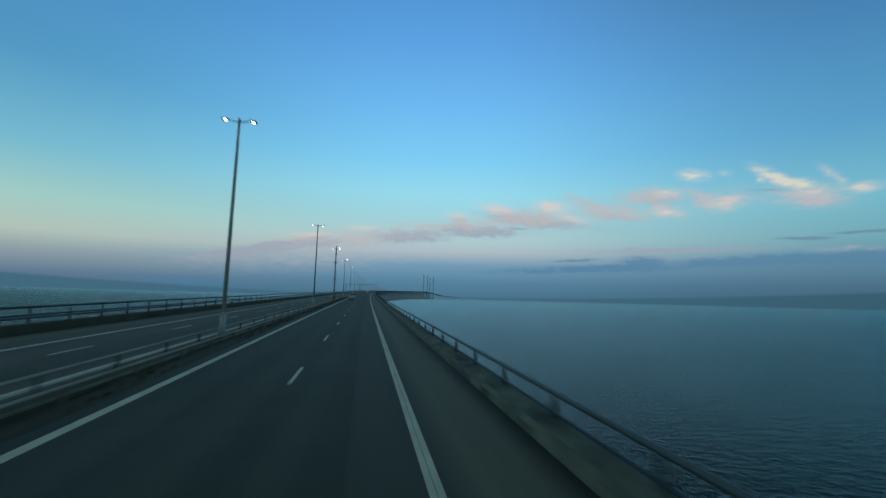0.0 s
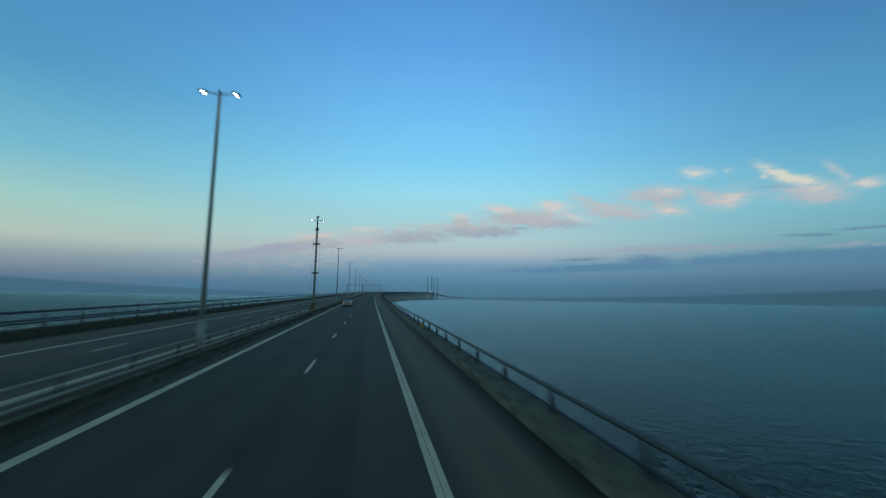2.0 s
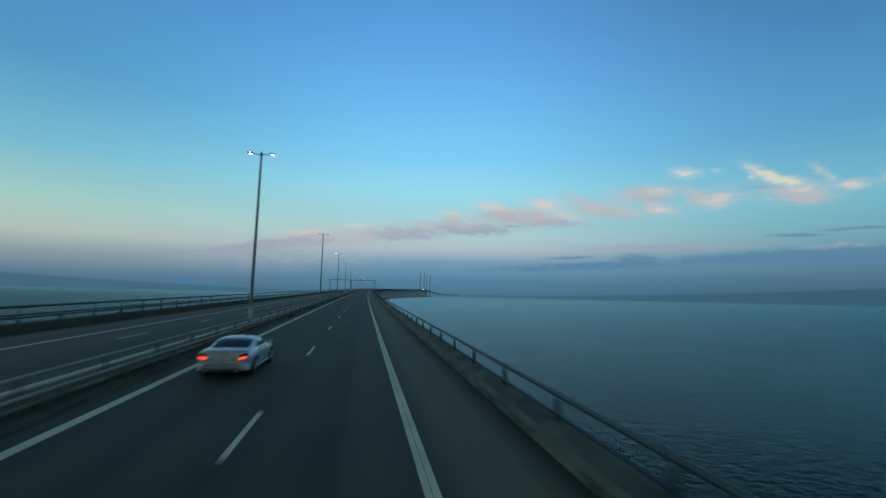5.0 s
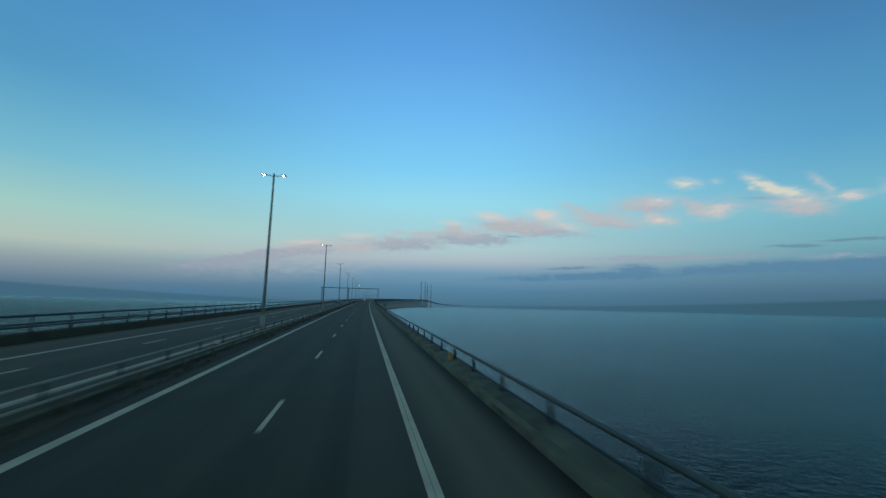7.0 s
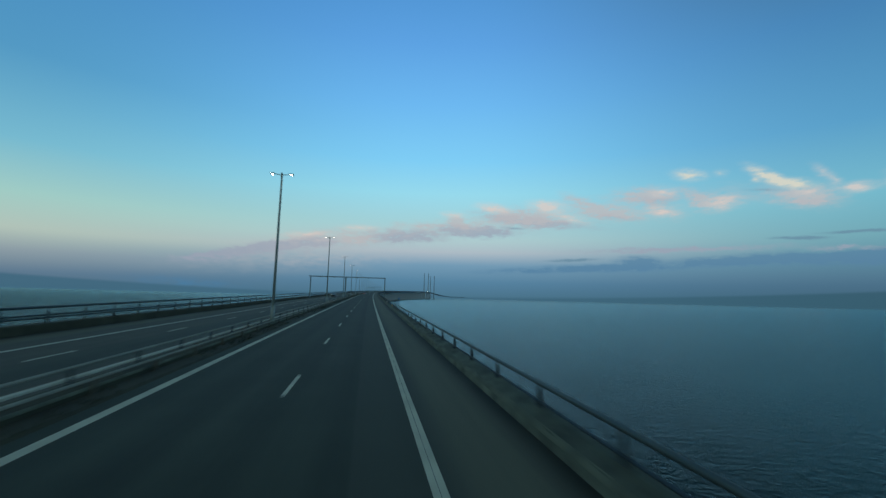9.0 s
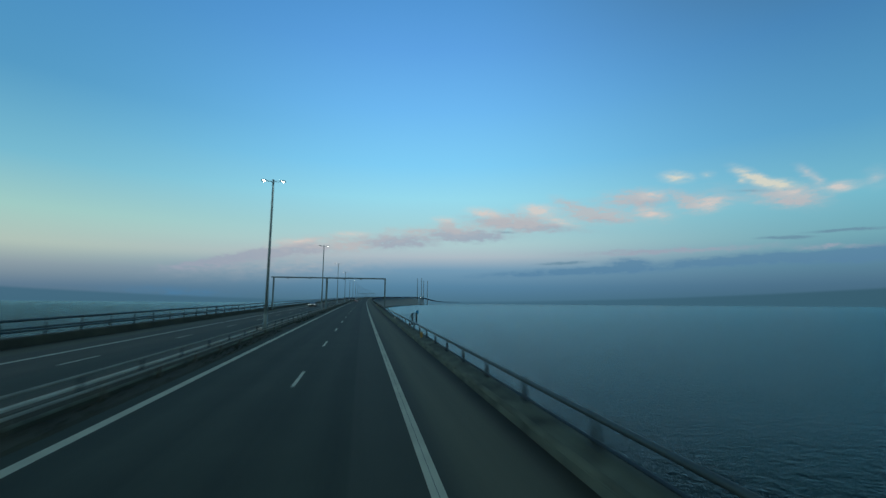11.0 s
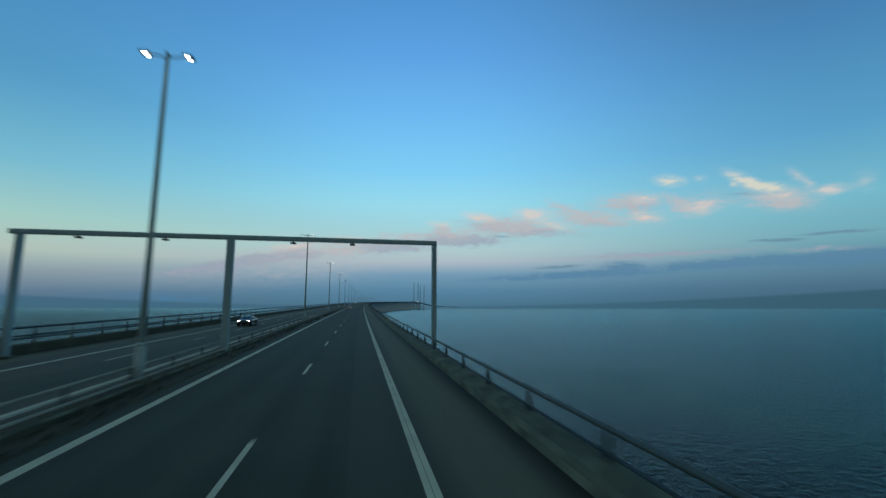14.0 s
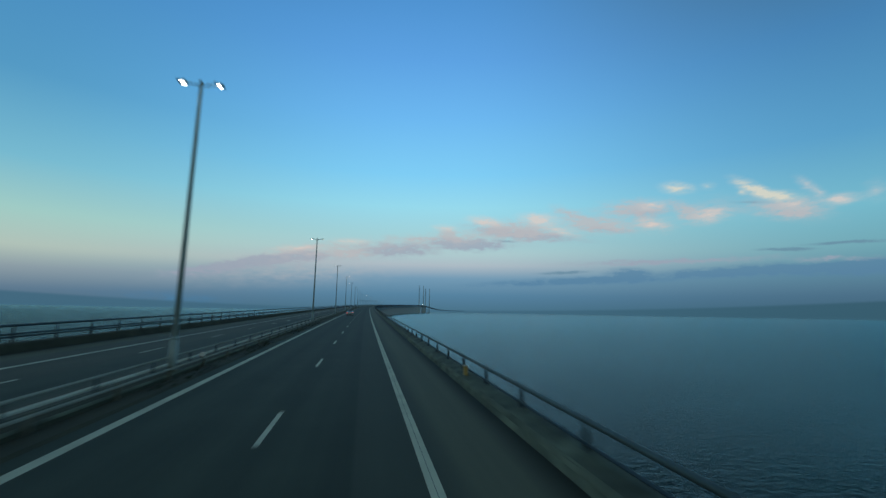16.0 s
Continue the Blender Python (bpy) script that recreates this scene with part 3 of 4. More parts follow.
# ---------------------------------------------------------------- railings on the kerbs
def make_railings():
    bm = bmesh.new()
    outline = ((-0.07, 0.0), (0.09, 0.0), (0.065, 0.30), (0.05, 0.52), (0.02, 0.64), (-0.05, 0.66), (-0.045, 0.45), (-0.06, 0.2))
    rings = [[bm.verts.new((x, y, z)) for x, z in outline] for y in (-0.035, 0.035)]
    for i in range(len(outline)):
        j = (i + 1) % len(outline)
        bm.faces.new((rings[0][i], rings[0][j], rings[1][j], rings[1][i]))
    bm.faces.new(rings[0][::-1])
    bm.faces.new(rings[1])
    box(-0.09, 0.10, -0.08, 0.08, 0.0, 0.02, bm=bm)
    box(-0.035, 0.035, -0.03, 0.03, 0.64, 0.765, 0.012, bm)
    post = mesh_of("post", bm, RAIL)
    knob = mesh_of("bolt", tube((0, 0, -0.05), (0, 0, 0.05), 0.03, 0.024, 6), RAIL)
    for side in (1, -1):
        x = 4.38 if side > 0 else -19.53
        rail = thing("bridge_railing", Matrix(), "dark grey steel railing with a thick round top rail", "railing", "railings along the bridge")
        foot, stretch = (0.345, 0.66) if side > 0 else (0.515, 1.24)
        sweep("top_rail", circle(x, 0.905 if side > 0 else 1.50, 0.062 if side > 0 else 0.078, 10), S0, 1700, LIT_RAIL if side > 0 else RAIL, True, rail, smooth=True)
        for z in ((0.46,) if side > 0 else (1.02, 0.86)):
            sweep("lower_rail", circle(x, z, 0.038 if side > 0 else 0.06, 8), S0, 1300, RAIL, True, rail, smooth=True)
        for k in range(-8, 240):
            s = (2.25 if side > 0 else 1.1) + 3.563 * k
            whole = part("post", post, RAIL, rail, m=stand(s, x, foot, 0 if side > 0 else 180) @ Matrix.Diagonal((1, 1, stretch, 1)))
            if k < 130:
                part("bolt", knob, RAIL, whole, m=Matrix.Translation((0, 0, 0.93 if side > 0 else 0.86)))


make_railings()


# ---------------------------------------------------------------- guardrails in the median
def make_guardrails():
    post = mesh_of("post", box(-0.03, 0.03, -0.04, 0.04, 0, 0.69, 0.006), RAIL)
    low = mesh_of("post", box(-0.05, 0.05, -0.03, 0.03, 0, 0.56, 0.006), STEEL)
    near = thing("guardrail", Matrix(), "grey galvanised guardrail on short posts along the median", "guardrail", "guardrails in the median")
    sweep("beam", [(-7.28, 0.435), (-7.27, 0.47), (-7.28, 0.505), (-7.33, 0.505), (-7.33, 0.435)], S0, 1500, MID_STEEL, True, near)
    for k in range(-12, 200):
        part("post", low, STEEL, near, m=stand(1.97 + 3.563 * k, -7.36))
    far = thing("guardrail", Matrix(), "galvanised guardrail with a top tube and a pale beam", "guardrail", "guardrails in the median")
    sweep("beam", [(-8.02, 0.37), (-8.01, 0.41), (-8.02, 0.45), (-8.08, 0.45), (-8.08, 0.37)], S0, 1500, PALE_STEEL, True, far)
    sweep("top_tube", circle(-8.03, 0.72, 0.045, 8), S0, 1500, MID_STEEL, True, far, smooth=True)
    for k in range(-12, 200):
        part("post", post, RAIL, far, m=stand(1.97 + 3.563 * k, -7.96))
    strip = sweep("median_strip", [(-8.75, 0.0), (-8.65, 0.06), (-8.19, 0.06), (-8.18, 0.24), (-7.44, 0.24), (-7.4, 0.21), (-7.39, 0.06), (-6.75, 0.06), (-6.65, 0.0)],
                  S0, 2600, GRIME_AND_SHADE, False)
    sweep("worn_edge", [(-7.46, 0.244), (-7.43, 0.244), (-7.39, 0.205), (-7.39, 0.17)], S0, 1300, DIRTY, False, strip)
    tagged(strip, "dirty concrete median strip between the carriageways", "median strip", kind="structure")


make_guardrails()


def make_weeds():
    """Moss and low weeds in the dirt along the median, thicker round the lamp feet."""
    rng = random.Random(7)
    verts, faces = [], []
    for _ in range(5200):
        s = rng.uniform(-20, 440)
        if noise.noise(Vector((s * 0.11, 2.0, 0.0))) < rng.uniform(-0.25, 0.45):
            continue
        x = -6.68 - 0.68 * rng.random() ** 1.6
        p = at(s, x, 0.062)
        for _ in range(4):
            a = rng.uniform(0, 2 * PI)
            h, w = rng.uniform(0.03, 0.10), rng.uniform(0.012, 0.03)
            side = Vector((math.cos(a), math.sin(a), 0)) * w
            tip = p + Vector((rng.uniform(-0.07, 0.07), rng.uniform(-0.07, 0.07), h))
            k = len(verts)
            verts.extend((tuple(p - side), tuple(p + side), tuple(p + side * 0.6 + (tip - p) * 0.6), tuple(tip), tuple(p - side * 0.6 + (tip - p) * 0.6)))
            faces.append((k, k + 1, k + 2, k + 3, k + 4))
    me = bpy.data.meshes.new("weeds")
    me.from_pydata(verts, [], faces)
    me.materials.append(MOSS)
    tagged(new("weeds", me), "low dark green weeds and moss along the median", "weeds", kind="stuff")


make_weeds()


# ---------------------------------------------------------------- lighting columns
POLES = [25.9, 67.7, 107.6, 147, 195.6, 243.2, 288.5, 336.8, 384.2] + [431.5 + 47.5 * k for k in range(28)]
MAST_AT = 107.6


def lamp_heads(root, top):
    arm = None
    for side in (-1, 1):
        arm = part("arm", tube((0, 0, top - 0.12), (side * 0.62, 0, top - 0.02), 0.035, 0.03, 8), POLE, root)
        bm = box(-0.20, 0.20, -0.15, 0.15, -0.05, 0.05, 0.035)
        bmesh.ops.transform(bm, matrix=pose(side * 0.78, 0, top - 0.01, 0, side * 6, 0), verts=bm.verts[:])
        head = part("lamp_head", bm, POLE, root)
        part("lens", ball((side * 0.80, 0, top - 0.050), 0.14, stretch=(1.0, 0.95, 0.17)), LAMP, head, "bright warm white lamp glass")


def lighting_column():
    root = thing("street_lamp", stand(POLES[0], MEDIAN), "tall tapered grey steel double-armed street lamp, lit, in the median", "street lamp", "street lamps in the median")
    bm = tube((0, 0, 0.5), (0, 0, 12.86), 0.125, 0.075, 14)
    part("pole", bm, POLE, root)
    bm = tube((0, 0, 0.1), (0, 0, 1.5), 0.165, 0.155, 14)
    tube((0, 0, 1.5), (0, 0, 1.62), 0.155, 0.12, 14, bm)
    part("base_sleeve", bm, POLE, root)
    part("base_plate", box(-0.24, 0.24, -0.24, 0.24, 0.27, 0.30, 0.01), STEEL, root)
    part("plinth", box(-0.28, 0.28, -0.28, 0.28, 0.03, 0.27, 0.02), DIRTY, root, "low stained concrete plinth")
    part("cap", ball((0, 0, 12.87), 0.085, stretch=(1, 1, 0.6)), POLE, root)
    lamp_heads(root, 12.81)
    return root


column = lighting_column()
for s in POLES[1:]:
    if s != MAST_AT:
        copy_thing(column, stand(s, MEDIAN))


def camera_mast():
    root = thing("instrument_mast", stand(MAST_AT, MEDIAN), "stout dark steel mast with rings, guy wires and lit lamps", "mast")
    part("pole", tube((0, 0, 0.1), (0, 0, 11.45), 0.17, 0.13, 14), POLE, root)
    part("upper_pole", tube((0, 0, 11.45), (0, 0, 13.4), 0.10, 0.085, 12), DARK_STEEL, root)
    bm = ball((0, 0, 11.6), 0.24, stretch=(1, 1, 0.8))
    tube((0, 0, 11.8), (0, 0, 12.0), 0.14, 0.10, 12, bm)
    part("collar", bm, DARK_STEEL, root)
    bm = box(-0.16, 0.16, -0.09, 0.09, 13.32, 13.46, 0.02)
    box(0.0, 0.24, -0.06, 0.06, 13.44, 13.54, 0.02, bm)
    part("sensor", bm, DARK_STEEL, root)
    for z in (9.55, 5.5):
        bm = hoop(z, 0.50, 0.035)
        hoop(z - 0.12, 0.42, 0.02, bm)
        for i in range(4):
            a = PI / 2 * i + 0.4
            tube((0.12 * math.cos(a), 0.12 * math.sin(a), z - 0.1), (0.5 * math.cos(a), 0.5 * math.sin(a), z), 0.025, bm=bm)
        part("ring", bm, DARK_STEEL, root)
    for i in range(4):
        a = PI / 2 * i + 0.4
        c, d = math.cos(a), math.sin(a)
        bm = tube((0.16 * c, 0.16 * d, 11.55), (0.5 * c, 0.5 * d, 9.55), 0.008, sides=5)
        tube((0.5 * c, 0.5 * d, 9.55), (0.5 * c, 0.5 * d, 5.5), 0.008, sides=5, bm=bm)
        tube((0.5 * c, 0.5 * d, 5.5), (0.42 * c, 0.42 * d, 0.12), 0.008, sides=5, bm=bm)
        part("guy_wire", bm, DARK_STEEL, root)
    for z in (3.0, 7.0, 9.6):
        part("band", tube((0, 0, z), (0, 0, z + 0.08), 0.185, sides=14), STEEL, root)
    lamp_heads(root, 12.95)
    cab = thing("roadside_cabinet", stand(MAST_AT - 0.62, MEDIAN + 0.1, 0.24), "beige steel cabinet at the foot of the mast", "cabinet")
    part("body", box(-0.30, 0.30, -0.2, 0.2, 0.06, 1.11, 0.02), BEIGE, cab)
    part("roof", box(-0.33, 0.33, -0.23, 0.23, 1.11, 1.17, 0.015), BEIGE, cab)
    part("plinth", box(-0.28, 0.28, -0.18, 0.18, 0, 0.06), DARK_STEEL, cab)
    door = part("door", box(-0.25, 0.25, -0.222, -0.205, 0.12, 1.05, 0.006), BEIGE, cab)
    part("handle", box(0.16, 0.19, -0.245, -0.222, 0.6, 0.75, 0.005), DARK_STEEL, door)


camera_mast()


# ---------------------------------------------------------------- sign gantries
def gantry():
    root = thing("gantry", stand(346.8, MEDIAN), "grey steel gantry frame that spans both carriageways on three legs", "gantry", "gantries over the road")
    for x, w in ((-10.95, 0.15), (0, 0.20), (12.5, 0.15)):
        leg = part("leg", box(x - w, x + w, -0.17, 0.17, 0.12, 6.80, 0.03), PALE_PAINT, root)
        part("base_plate", box(x - 0.35, x + 0.35, -0.32, 0.32, 0.06, 0.12, 0.01), STEEL, leg)
    part("beam", box(-11.46, 12.66, -0.16, 0.16, 6.80, 7.08, 0.04), PALE_PAINT, root)
    for x in (-8.1, -3.6, 3.6, 7.2):
        bm = box(x - 0.16, x + 0.16, -0.14, 0.14, 6.64, 6.74, 0.02)
        tube((x, 0, 6.72), (x, 0, 6.81), 0.05, sides=8, bm=bm)
        part("sensor", bm, DARK_STEEL, root)
    copy_thing(root, stand(930, MEDIAN))


gantry()


# ---------------------------------------------------------------- small fixtures
def fixtures():
    first = None
    for s in (79.2, 180.3, 281.0, 382.1):
        m = stand(s, 4.14, 0.30)
        if first is None:
            first = thing("marker_box", m, "small yellow box with a white lid standing on the kerb", "marker box", "yellow marker boxes")
            part("body", box(-0.08, 0.08, -0.08, 0.08, 0.0, 0.36, 0.02), YELLOW, first)
            part("lid", box(-0.09, 0.09, -0.09, 0.09, 0.36, 0.40, 0.015), WHITE, first)
        else:
            copy_thing(first, m)
    first = None
    for s in (83.2, 184.0, 285.0, 386.4):
        m = stand(s, -7.30, 0.505)
        if first is None:
            first = thing("reflector", m, "white reflector box on the guardrail", "reflector", "reflectors on the guardrail")
            part("bracket", box(-0.04, 0.04, -0.02, 0.02, 0.0, 0.06), STEEL, first)
            part("plate", box(-0.10, 0.10, -0.05, 0.05, 0.06, 0.24, 0.02), WHITE, first)
        else:
            copy_thing(first, m)


fixtures()


def access_platform():
    root = thing("access_platform", stand(304.55, 6.46, 0.19), "caged steel ladder platform outside the railing", "platform")
    lx, ly, lo, hi = 0.28, 0.50, -0.6, 0.86
    for x in (-lx, lx):
        for y in (-ly, -0.1, ly):
            part("post", tube((x, y, lo), (x, y, hi), 0.034), RAIL, root)
    for y in (-ly, ly):
        for z in (hi, 0.60, 0.34, 0.08):
            part("bar", tube((-lx, y, z), (lx, y, z), 0.022 if z < hi else 0.035), RAIL, root)
    for x in (-lx, lx):
        part("bar", tube((x, -ly, hi), (x, ly, hi), 0.036), RAIL, root)
        for z in (0.62, 0.44, 0.26, 0.08, -0.10):
            part("rung", tube((x, -ly, z), (x, -0.1, z), 0.020), RAIL, root)
    part("floor_grid", box(-lx, lx, -ly, ly, -0.55, -0.50), DARK_STEEL, root)
    part("bracket", box(-2.0, -lx, 0.2, 0.7, -0.62, -0.50), DARK_STEEL, root)
    for z, r in ((0.62, 0.026), (0.34, 0.020)):
        part("handrail", tube((-lx, ly, z), (-1.95, ly, z), r), RAIL, root)
    part("brace", tube((-lx, ly, hi), (-0.62, ly, 0.0), 0.024), RAIL, root)
    sign = thing("blue_sign", stand(305.0, 6.88, 1.00), "small plain blue plate on the caged platform", "sign")
    part("plate", box(-0.17, 0.17, -0.012, 0.012, -0.06, 0.40, 0.005), BLUE, sign)
    part("stem", tube((-0.12, 0.03, -0.75), (-0.12, 0.03, 0.3), 0.018), STEEL, sign)
    part("clamp", tube((-0.16, 0.03, -0.1), (-0.18, 0.10, -0.1), 0.02), STEEL, sign)
    crate = thing("junction_box", stand(306.5, 4.22, 0.330), "pale box of cable joints on the kerb by the railing", "junction box")
    part("body", box(-0.09, 0.09, -0.24, 0.24, 0, 0.17, 0.03), PALE_STEEL, crate)
    part("lid", box(-0.10, 0.10, -0.26, 0.26, 0.17, 0.19, 0.01), PALE_STEEL, crate)


access_platform()


# ---------------------------------------------------------------- vehicles
def hull(stations):
    bm = bmesh.new()
    rings = []
    for y, w, zb, zt in stations:
        zm = zb + (zt - zb) * 0.62
        half = ((w * 0.84, zb), (w * 0.97, zb + 0.09), (w, zm), (w * 0.95, zt - 0.05), (w * 0.84, zt), (w * 0.4, zt + 0.018))
        pts = [(x, z) for x, z in half] + [(-x, z) for x, z in reversed(half)]
        rings.append([bm.verts.new((x, y, z)) for x, z in pts])
    k = len(rings[0])
    for a, b in zip(rings, rings[1:]):
        for j in range(k):
            bm.faces.new((a[j], b[j], b[(j + 1) % k], a[(j + 1) % k]))
    bm.faces.new(rings[0])
    bm.faces.new(rings[-1][::-1])
    bmesh.ops.recalc_face_normals(bm, faces=bm.faces[:])
    for f in bm.faces:
        f.smooth = len(f.verts) == 4
    return bm


def loft(sections, span, y0, y1, u0, u1, lift=0.0, rows=12, cols=16, thick=0.0):
    """A patch of a rounded shell: sections give (y, half width, foot, top) and u runs across it from -1 to 1."""
    ys = [q[0] for q in sections]

    def spot(y, u, out):
        w, foot, top = (float(np.interp(y, ys, [q[k] for q in sections])) for k in (1, 2, 3))
        a = u * PI / 2
        c, d = math.cos(a), math.sin(a)
        x = math.copysign(abs(d) ** span, d)
        z = abs(c) ** span
        return Vector((x * (w + out), y, foot + z * (top - foot + out)))

    bm = bmesh.new()
    layers = []
    for out in ((lift, lift - thick) if thick else (lift,)):
        layers.append([[bm.verts.new(spot(y0 + (y1 - y0) * i / rows, u0 + (u1 - u0) * j / cols, out)) for j in range(cols + 1)] for i in range(rows + 1)])
    for k, grid in enumerate(layers):
        for i in range(rows):
            for j in range(cols):
                quad = (grid[i][j], grid[i + 1][j], grid[i + 1][j + 1], grid[i][j + 1])
                bm.faces.new(quad if k == 0 else quad[::-1])
    if thick:
        a, b = layers
        rim = lambda g: [g[0][j] for j in range(cols)] + [g[i][cols] for i in range(rows)] + [g[rows][j] for j in range(cols, 0, -1)] + [g[i][0] for i in range(rows, 0, -1)]
        p, q = rim(a), rim(b)
        for i in range(len(p)):
            k = (i + 1) % len(p)
            bm.faces.new((p[i], p[k], q[k], q[i]))
    bmesh.ops.recalc_face_normals(bm, faces=bm.faces[:])
    for f in bm.faces:
        f.smooth = True
    return bm


def saloon(m, paint, label, head, tail, group=""):
    car = thing("car", m, label, "car", group)
    car.scale = (0.94, 0.94, 0.94)
    part("body", hull((
        (-2.27, 0.60, 0.40, 0.70), (-2.25, 0.72, 0.32, 0.80), (-2.18, 0.80, 0.27, 0.88), (-2.05, 0.86, 0.24, 0.925), (-1.75, 0.895, 0.22, 0.955), (-1.35, 0.91, 0.21, 0.955), (-0.9, 0.89, 0.20, 0.94),
        (0.2, 0.885, 0.20, 0.92), (0.95, 0.895, 0.20, 0.90), (1.35, 0.90, 0.21, 0.86), (1.75, 0.87, 0.23, 0.79), (2.05, 0.80, 0.25, 0.71), (2.20, 0.70, 0.30, 0.63), (2.27, 0.52, 0.36, 0.56))), paint, car)
    shell = ((-1.62, 0.70, 0.86, 0.95), (-1.35, 0.76, 0.86, 1.05), (-1.0, 0.785, 0.86, 1.18), (-0.7, 0.79, 0.86, 1.255), (-0.35, 0.79, 0.86, 1.29), (0.0, 0.79, 0.86, 1.285),
             (0.3, 0.78, 0.86, 1.235), (0.65, 0.765, 0.86, 1.12), (1.0, 0.74, 0.86, 0.985), (1.2, 0.70, 0.84, 0.91))
    cabin = part("cabin", loft(shell, 0.62, -1.62, 1.2, -1, 1, rows=24, cols=24), paint, car)
    part("rear_window", loft(shell, 0.62, -1.52, -0.72, -0.52, 0.52, 0.008, 8, 12, 0.012), CAR_GLASS, cabin)
    part("windscreen", loft(shell, 0.62, 0.22, 1.06, -0.55, 0.55, 0.008, 8, 12, 0.012), CAR_GLASS, cabin)
    for sx in (1, -1):
        part("side_window", loft(shell, 0.62, -0.82, 0.52, sx * 0.66, sx * 0.93, 0.008, 8, 5, 0.012), CAR_GLASS, cabin)
        bm = ball((sx * 0.99, 0.55, 0.97), 0.11, stretch=(1.0, 0.6, 0.70))
        tube((sx * 0.82, 0.57, 0.93), (sx * 0.96, 0.57, 0.95), 0.028, sides=6, bm=bm)
        part("mirror", bm, paint, car)
        bm = box(-0.17, 0.15, -0.07, 0.08, -0.11, 0.10, 0.04)
        for v in bm.verts:
            v.co.z += 0.20 * sx * v.co.x
            v.co.y += 0.30 * max(0.0, sx * v.co.x)
        lamp = part("tail_light", bm, TAIL_DULL, car, "red tail light", Matrix.Translation((sx * 0.66, -2.20, 0.735)))
        bm = box(-0.14, 0.12, -0.078, -0.05, -0.075, -0.005, 0.01)
        for v in bm.verts:
            v.co.z += 0.20 * sx * v.co.x
            v.co.y += 0.30 * max(0.0, sx * v.co.x)
        part("lit_lens", bm, tail, lamp)
        part("headlight", ball((sx * 0.58, 2.10, 0.60), 0.15, stretch=(1.1, 0.7, 0.62)), head, car, "headlight")
        part("door_seam", box(sx * 0.886 - 0.006, sx * 0.886 + 0.006, -0.78, -0.765, 0.32, 0.90), DARK_STEEL, car)
        part("door_handle", box(sx * 0.90 - 0.012, sx * 0.90 + 0.012, -0.62, -0.44, 0.74, 0.77, 0.008), ALLOY, car)
        part("sill", box(sx * 0.87 - 0.03, sx * 0.87 + 0.03, -0.95, 0.95, 0.17, 0.27, 0.02), ALLOY, car)
        for y in (-1.36, 1.38):
            wheel = part("wheel", tube((sx * 0.70, y, 0.32), (sx * 0.912, y, 0.32), 0.325, sides=28), RUBBER, car)
            bm = tube((sx * 0.90, y, 0.32), (sx * 0.918, y, 0.32), 0.10, sides=14)
            hub = Vector((sx * 0.914, y, 0.32))
            for k in range(7):
                a = 2 * PI * k / 7
                tube(hub, hub + Vector((0, 0.215 * math.cos(a), 0.215 * math.sin(a))), 0.03, 0.022, 6, bm)
            part("rim", bm, ALLOY, wheel)
            part("wheel_arch", tube((sx * 0.60, y, 0.34), (sx * 0.903, y, 0.34), 0.365, sides=28), DARK_STEEL, car)
    part("rear_bumper", loft(((-2.36, 0.62, 0.30, 0.52), (-2.30, 0.80, 0.28, 0.555), (-2.10, 0.885, 0.26, 0.56)), 0.45, -2.36, -2.10, -1, 1, rows=6, cols=20), paint, car)
    part("front_bumper", box(-0.68, 0.68, 2.16, 2.32, 0.27, 0.50, 0.06), paint, car)
    part("diffuser", box(-0.62, 0.62, -2.34, -2.18, 0.22, 0.31, 0.03), DARK_STEEL, car)
    part("plate_recess", box(-0.34, 0.34, -2.283, -2.22, 0.61, 0.79, 0.014), ALLOY, car)
    plate = part("number_plate", box(-0.26, 0.26, -2.296, -2.26, 0.635, 0.745, 0.004), PLATE, car)
    part("plate_bar", box(-0.17, 0.17, -2.300, -2.295, 0.675, 0.705), BAR, plate)
    part("boot_lip", box(-0.60, 0.60, -2.17, -2.08, 0.905, 0.935, 0.012), paint, car)
    part("brake_light", box(-0.22, 0.22, -2.178, -2.165, 0.885, 0.905, 0.004), TAIL_DULL, car)
    part("grille", box(-0.34, 0.34, 2.20, 2.28, 0.46, 0.60, 0.015), DARK_STEEL, car)
    for x in (-0.5, 0.5):
        part("exhaust", tube((x, -2.38, 0.28), (x, -2.1, 0.28), 0.04, sides=10), ALLOY, car)
    return car


saloon(stand(132.0, -4.35, 0.006), SILVER, "silver blue saloon car with red tail lights, overtaking lane", TAIL_DULL, TAIL)
dark = saloon(stand(378.0, -13.9, 0.006, 180), BLACK_CAR, "dark saloon car with bright headlights on the far carriageway", HEAD, TAIL_DULL, "oncoming cars")
copy_thing(dark, stand(690, -13.5, 0.006, 180))
copy_thing(dark, stand(865, -13.3, 0.006, 180))
saloon(stand(480, -4.0, 0.006), SILVER, "silver car with lit tail lights far ahead", TAIL_DULL, TAIL)


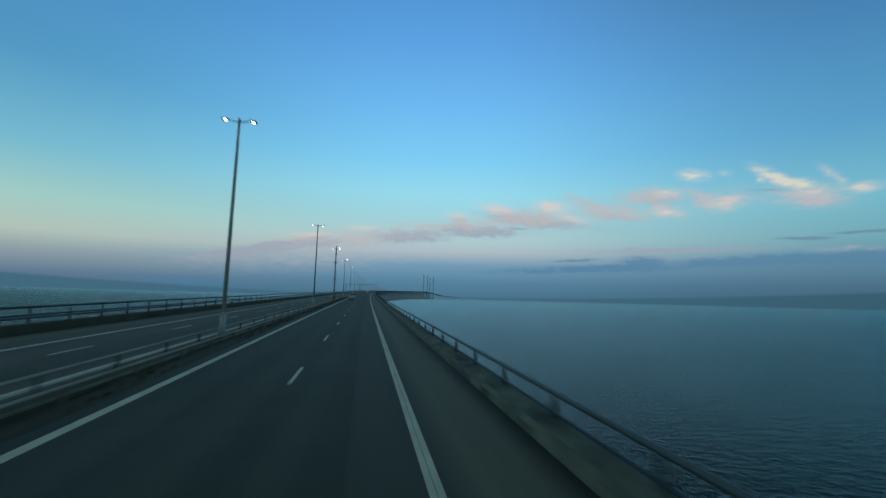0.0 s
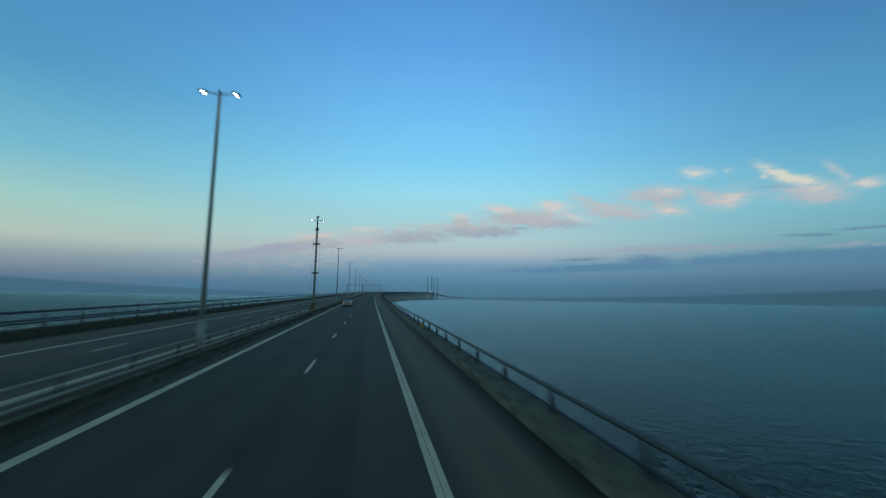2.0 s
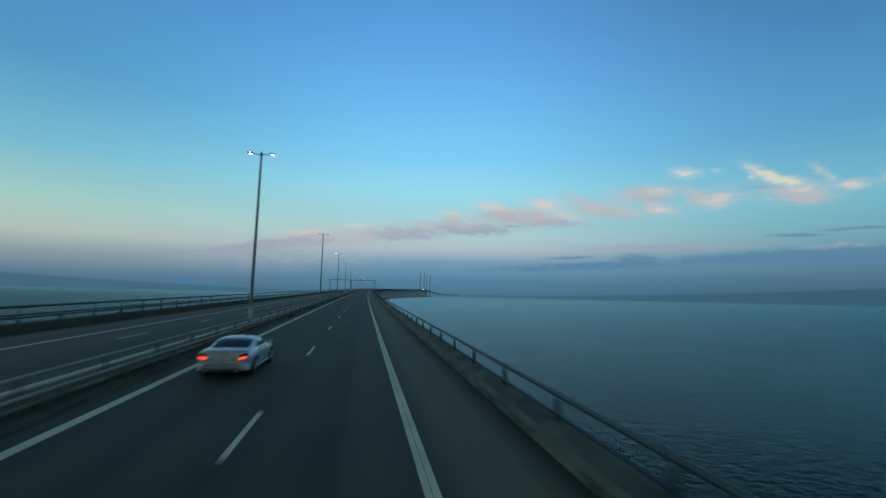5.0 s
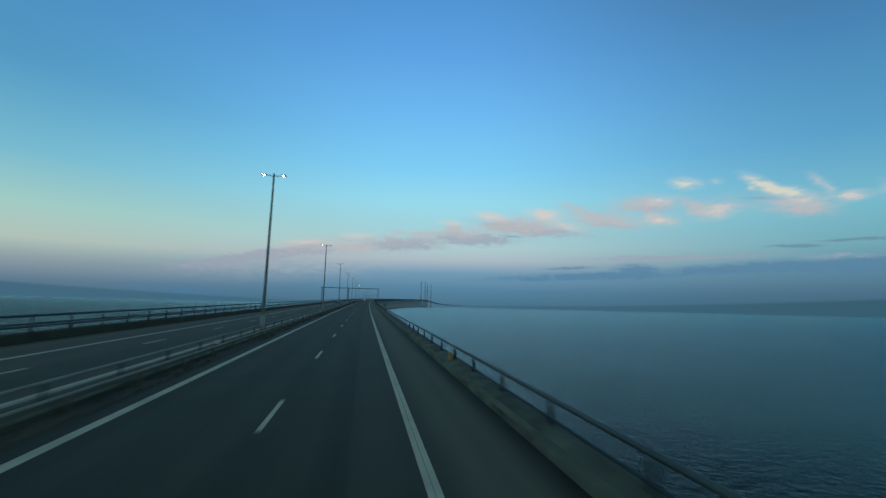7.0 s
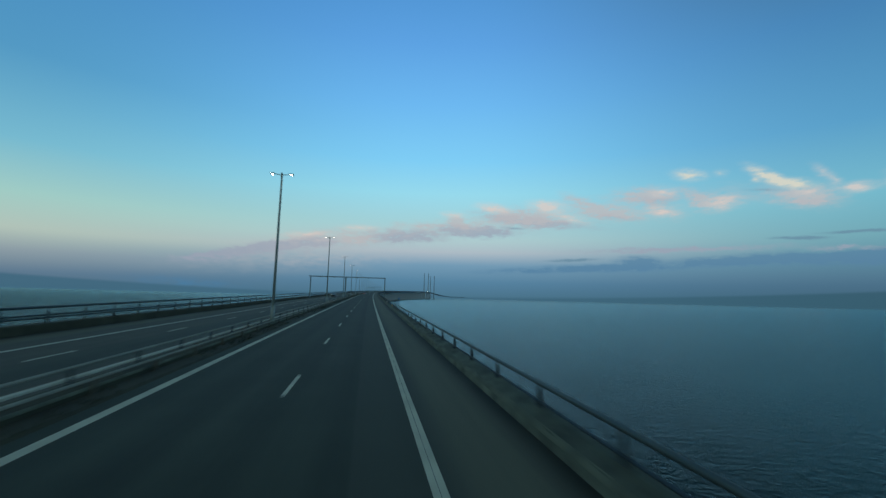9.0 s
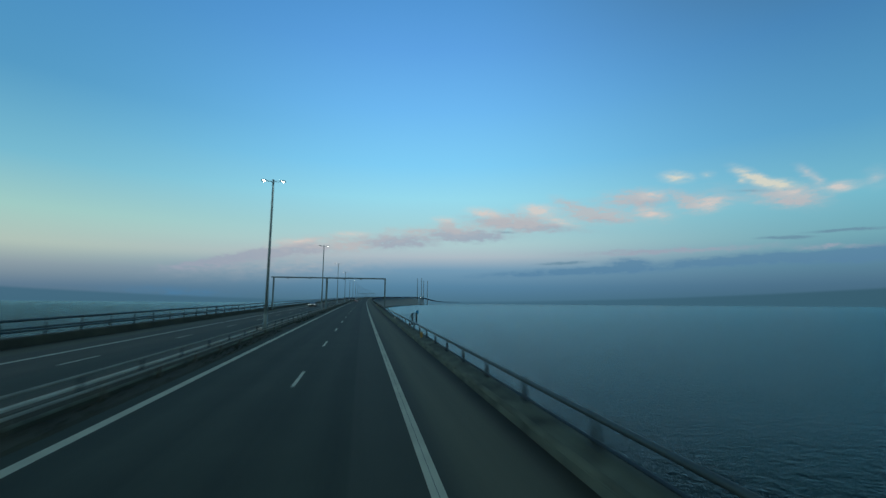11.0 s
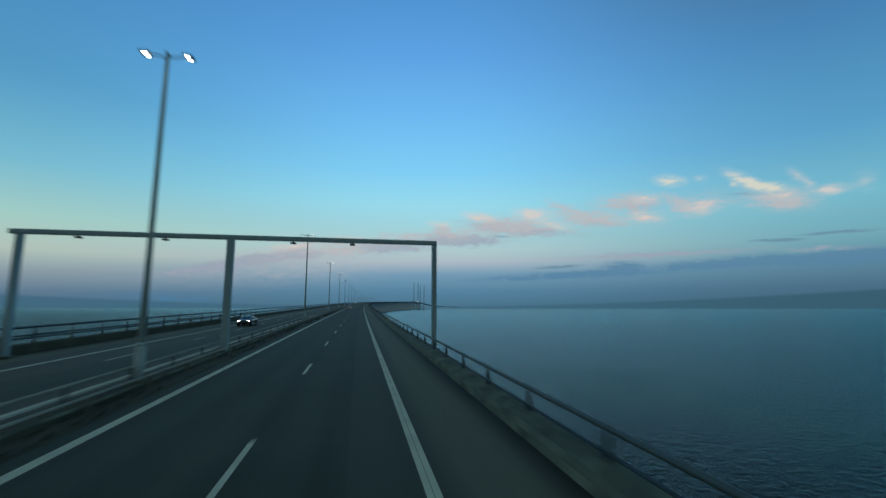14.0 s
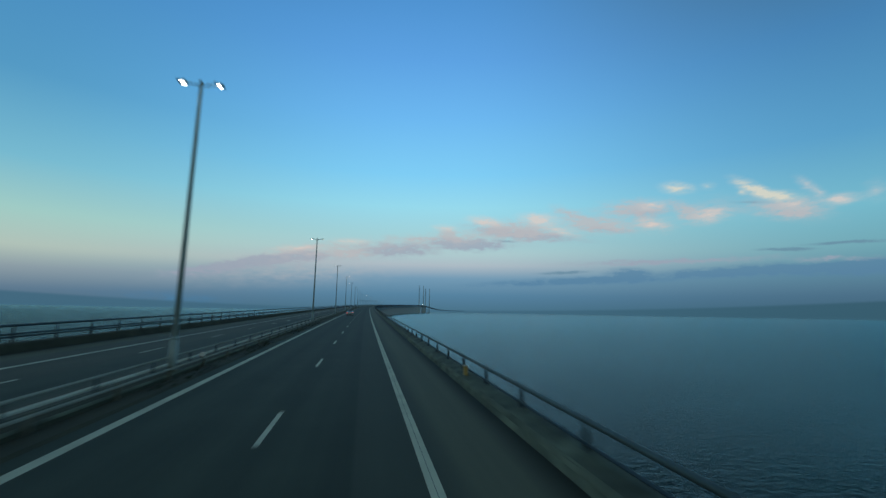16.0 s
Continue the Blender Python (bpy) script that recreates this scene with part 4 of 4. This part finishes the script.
# ---------------------------------------------------------------- the bridge under and beyond the road
def make_structure():
    low = sweep("lower_deck", [(MEDIAN - 8, -10.4), (MEDIAN + 8, -10.4), (MEDIAN + 8, -11.4), (MEDIAN - 8, -11.4)], S0, 3560, HAZED_CONCRETE, near=20)
    tagged(low, "lower railway deck of the bridge, haze in its pale colour", "bridge deck", kind="structure")
    # panels added over the deck sides to carry the haze colour
    for k, x in enumerate((MEDIAN + 11.45, MEDIAN - 11.45)):
        edge = sweep(f"fascia_{k + 1}", [(x, -3.2), (x, 0.26), (x - 0.04 + 0.08 * k, 0.26), (x - 0.04 + 0.08 * k, -3.2)], 620, S1, HAZE_NAVY)
        tagged(edge, "edge of the far bridge deck, distance haze in its navy colour", "fascia", kind="structure")
    # truss sides in panels of 20 m
    verts, faces = [], []

    def beam(a, b, w):
        u = (b - a).normalized()
        p = u.cross(Vector((0, 0, 1))).normalized() * w
        q = u.cross(p).normalized() * w
        i = len(verts)
        for end in (a, b):
            verts.extend(tuple(end + d) for d in (p + q, p - q, -p - q, -p + q))
        for j in range(4):
            k = (j + 1) % 4
            faces.append((i + j, i + k, i + 4 + k, i + 4 + j))

    for x in (MEDIAN - 7.6, MEDIAN + 7.6):
        s = 0
        while s < 3560:
            beam(at(s, x, -10.4), at(s + 10, x, -1.1), 0.45)
            beam(at(s + 10, x, -1.1), at(s + 20, x, -10.4), 0.45)
            s += 20
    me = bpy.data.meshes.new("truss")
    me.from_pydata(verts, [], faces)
    me.materials.append(HAZED_CONCRETE)
    tagged(new("truss", me), "steel truss between the two decks of the bridge, haze in its pale blue colour", "truss", kind="stuff")

    bm = bmesh.new()
    half = []
    for z, w, d in ((0.0, 1.0, 1.0), (1.0, 1.0, 1.0)):
        half.append([bm.verts.new((x * w, y * d, z)) for x, y in ((-7.5, -2.0), (-6.5, -2.6), (6.5, -2.6), (7.5, -2.0), (7.5, 2.0), (6.5, 2.6), (-6.5, 2.6), (-7.5, 2.0))])
    for j in range(8):
        k = (j + 1) % 8
        bm.faces.new((half[0][j], half[0][k], half[1][k], half[1][j]))
    bm.faces.new(half[1])
    bm.faces.new(half[0][::-1])
    shaft = mesh_of("shaft", bm, HAZED_CONCRETE)
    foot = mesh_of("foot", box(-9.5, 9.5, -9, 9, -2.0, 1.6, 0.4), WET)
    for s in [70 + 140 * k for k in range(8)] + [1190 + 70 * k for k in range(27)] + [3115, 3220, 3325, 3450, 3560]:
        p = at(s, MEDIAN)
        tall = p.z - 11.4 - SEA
        root = thing("bridge_pier", stand(s, MEDIAN), "concrete bridge pier standing in the sea, haze in its pale colour", "pier", "bridge piers")
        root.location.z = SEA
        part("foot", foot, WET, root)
        ob = part("shaft", shaft, HAZED_CONCRETE, root)
        ob.scale = (1, 1, tall)


make_structure()


def pylons():
    for s in (3400, 3670):
        root = thing("pylon", stand(s, MEDIAN), "slender tall twin-legged concrete pylon of the main span, haze in its pale blue colour", "pylon", "pylons of the main span")
        root.location.z = SEA
        top = 194.0 if s == 3400 else 189.0
        for x in (-15.5, 15.5):
            bm = bmesh.new()
            rings = []
            for z, w, d in ((0, 3.2, 4.5), (40, 2.7, 3.9), (top, 1.7, 2.4)):
                rings.append([bm.verts.new((x + a * w, b * d, z)) for a, b in ((-1, -0.7), (-0.6, -1), (0.6, -1), (1, -0.7), (1, 0.7), (0.6, 1), (-0.6, 1), (-1, 0.7))])
            for a, b in zip(rings, rings[1:]):
                for j in range(8):
                    k = (j + 1) % 8
                    bm.faces.new((a[j], a[k], b[k], b[j]))
            bm.faces.new(rings[-1])
            bm.faces.new(rings[0][::-1])
            part("leg", bm, HAZED_CONCRETE, root)
        part("cross_beam", box(-15, 15, -2, 2, 24, 28, 0.4), HAZED_CONCRETE, root)
        part("foot", box(-24, 24, -11, 11, -2, 3, 0.6), WET, root)
    glow = thing("flood_lamp", stand(3392, 4.2, 0.31), "bright lamp at the foot of the pylon", "lamp")
    part("pole", tube((0, 0, 0), (0, 0, 3.0), 0.3), POLE, glow)
    part("lens", ball((0, 0, 3.6), 1.0), LAMP, glow)


pylons()
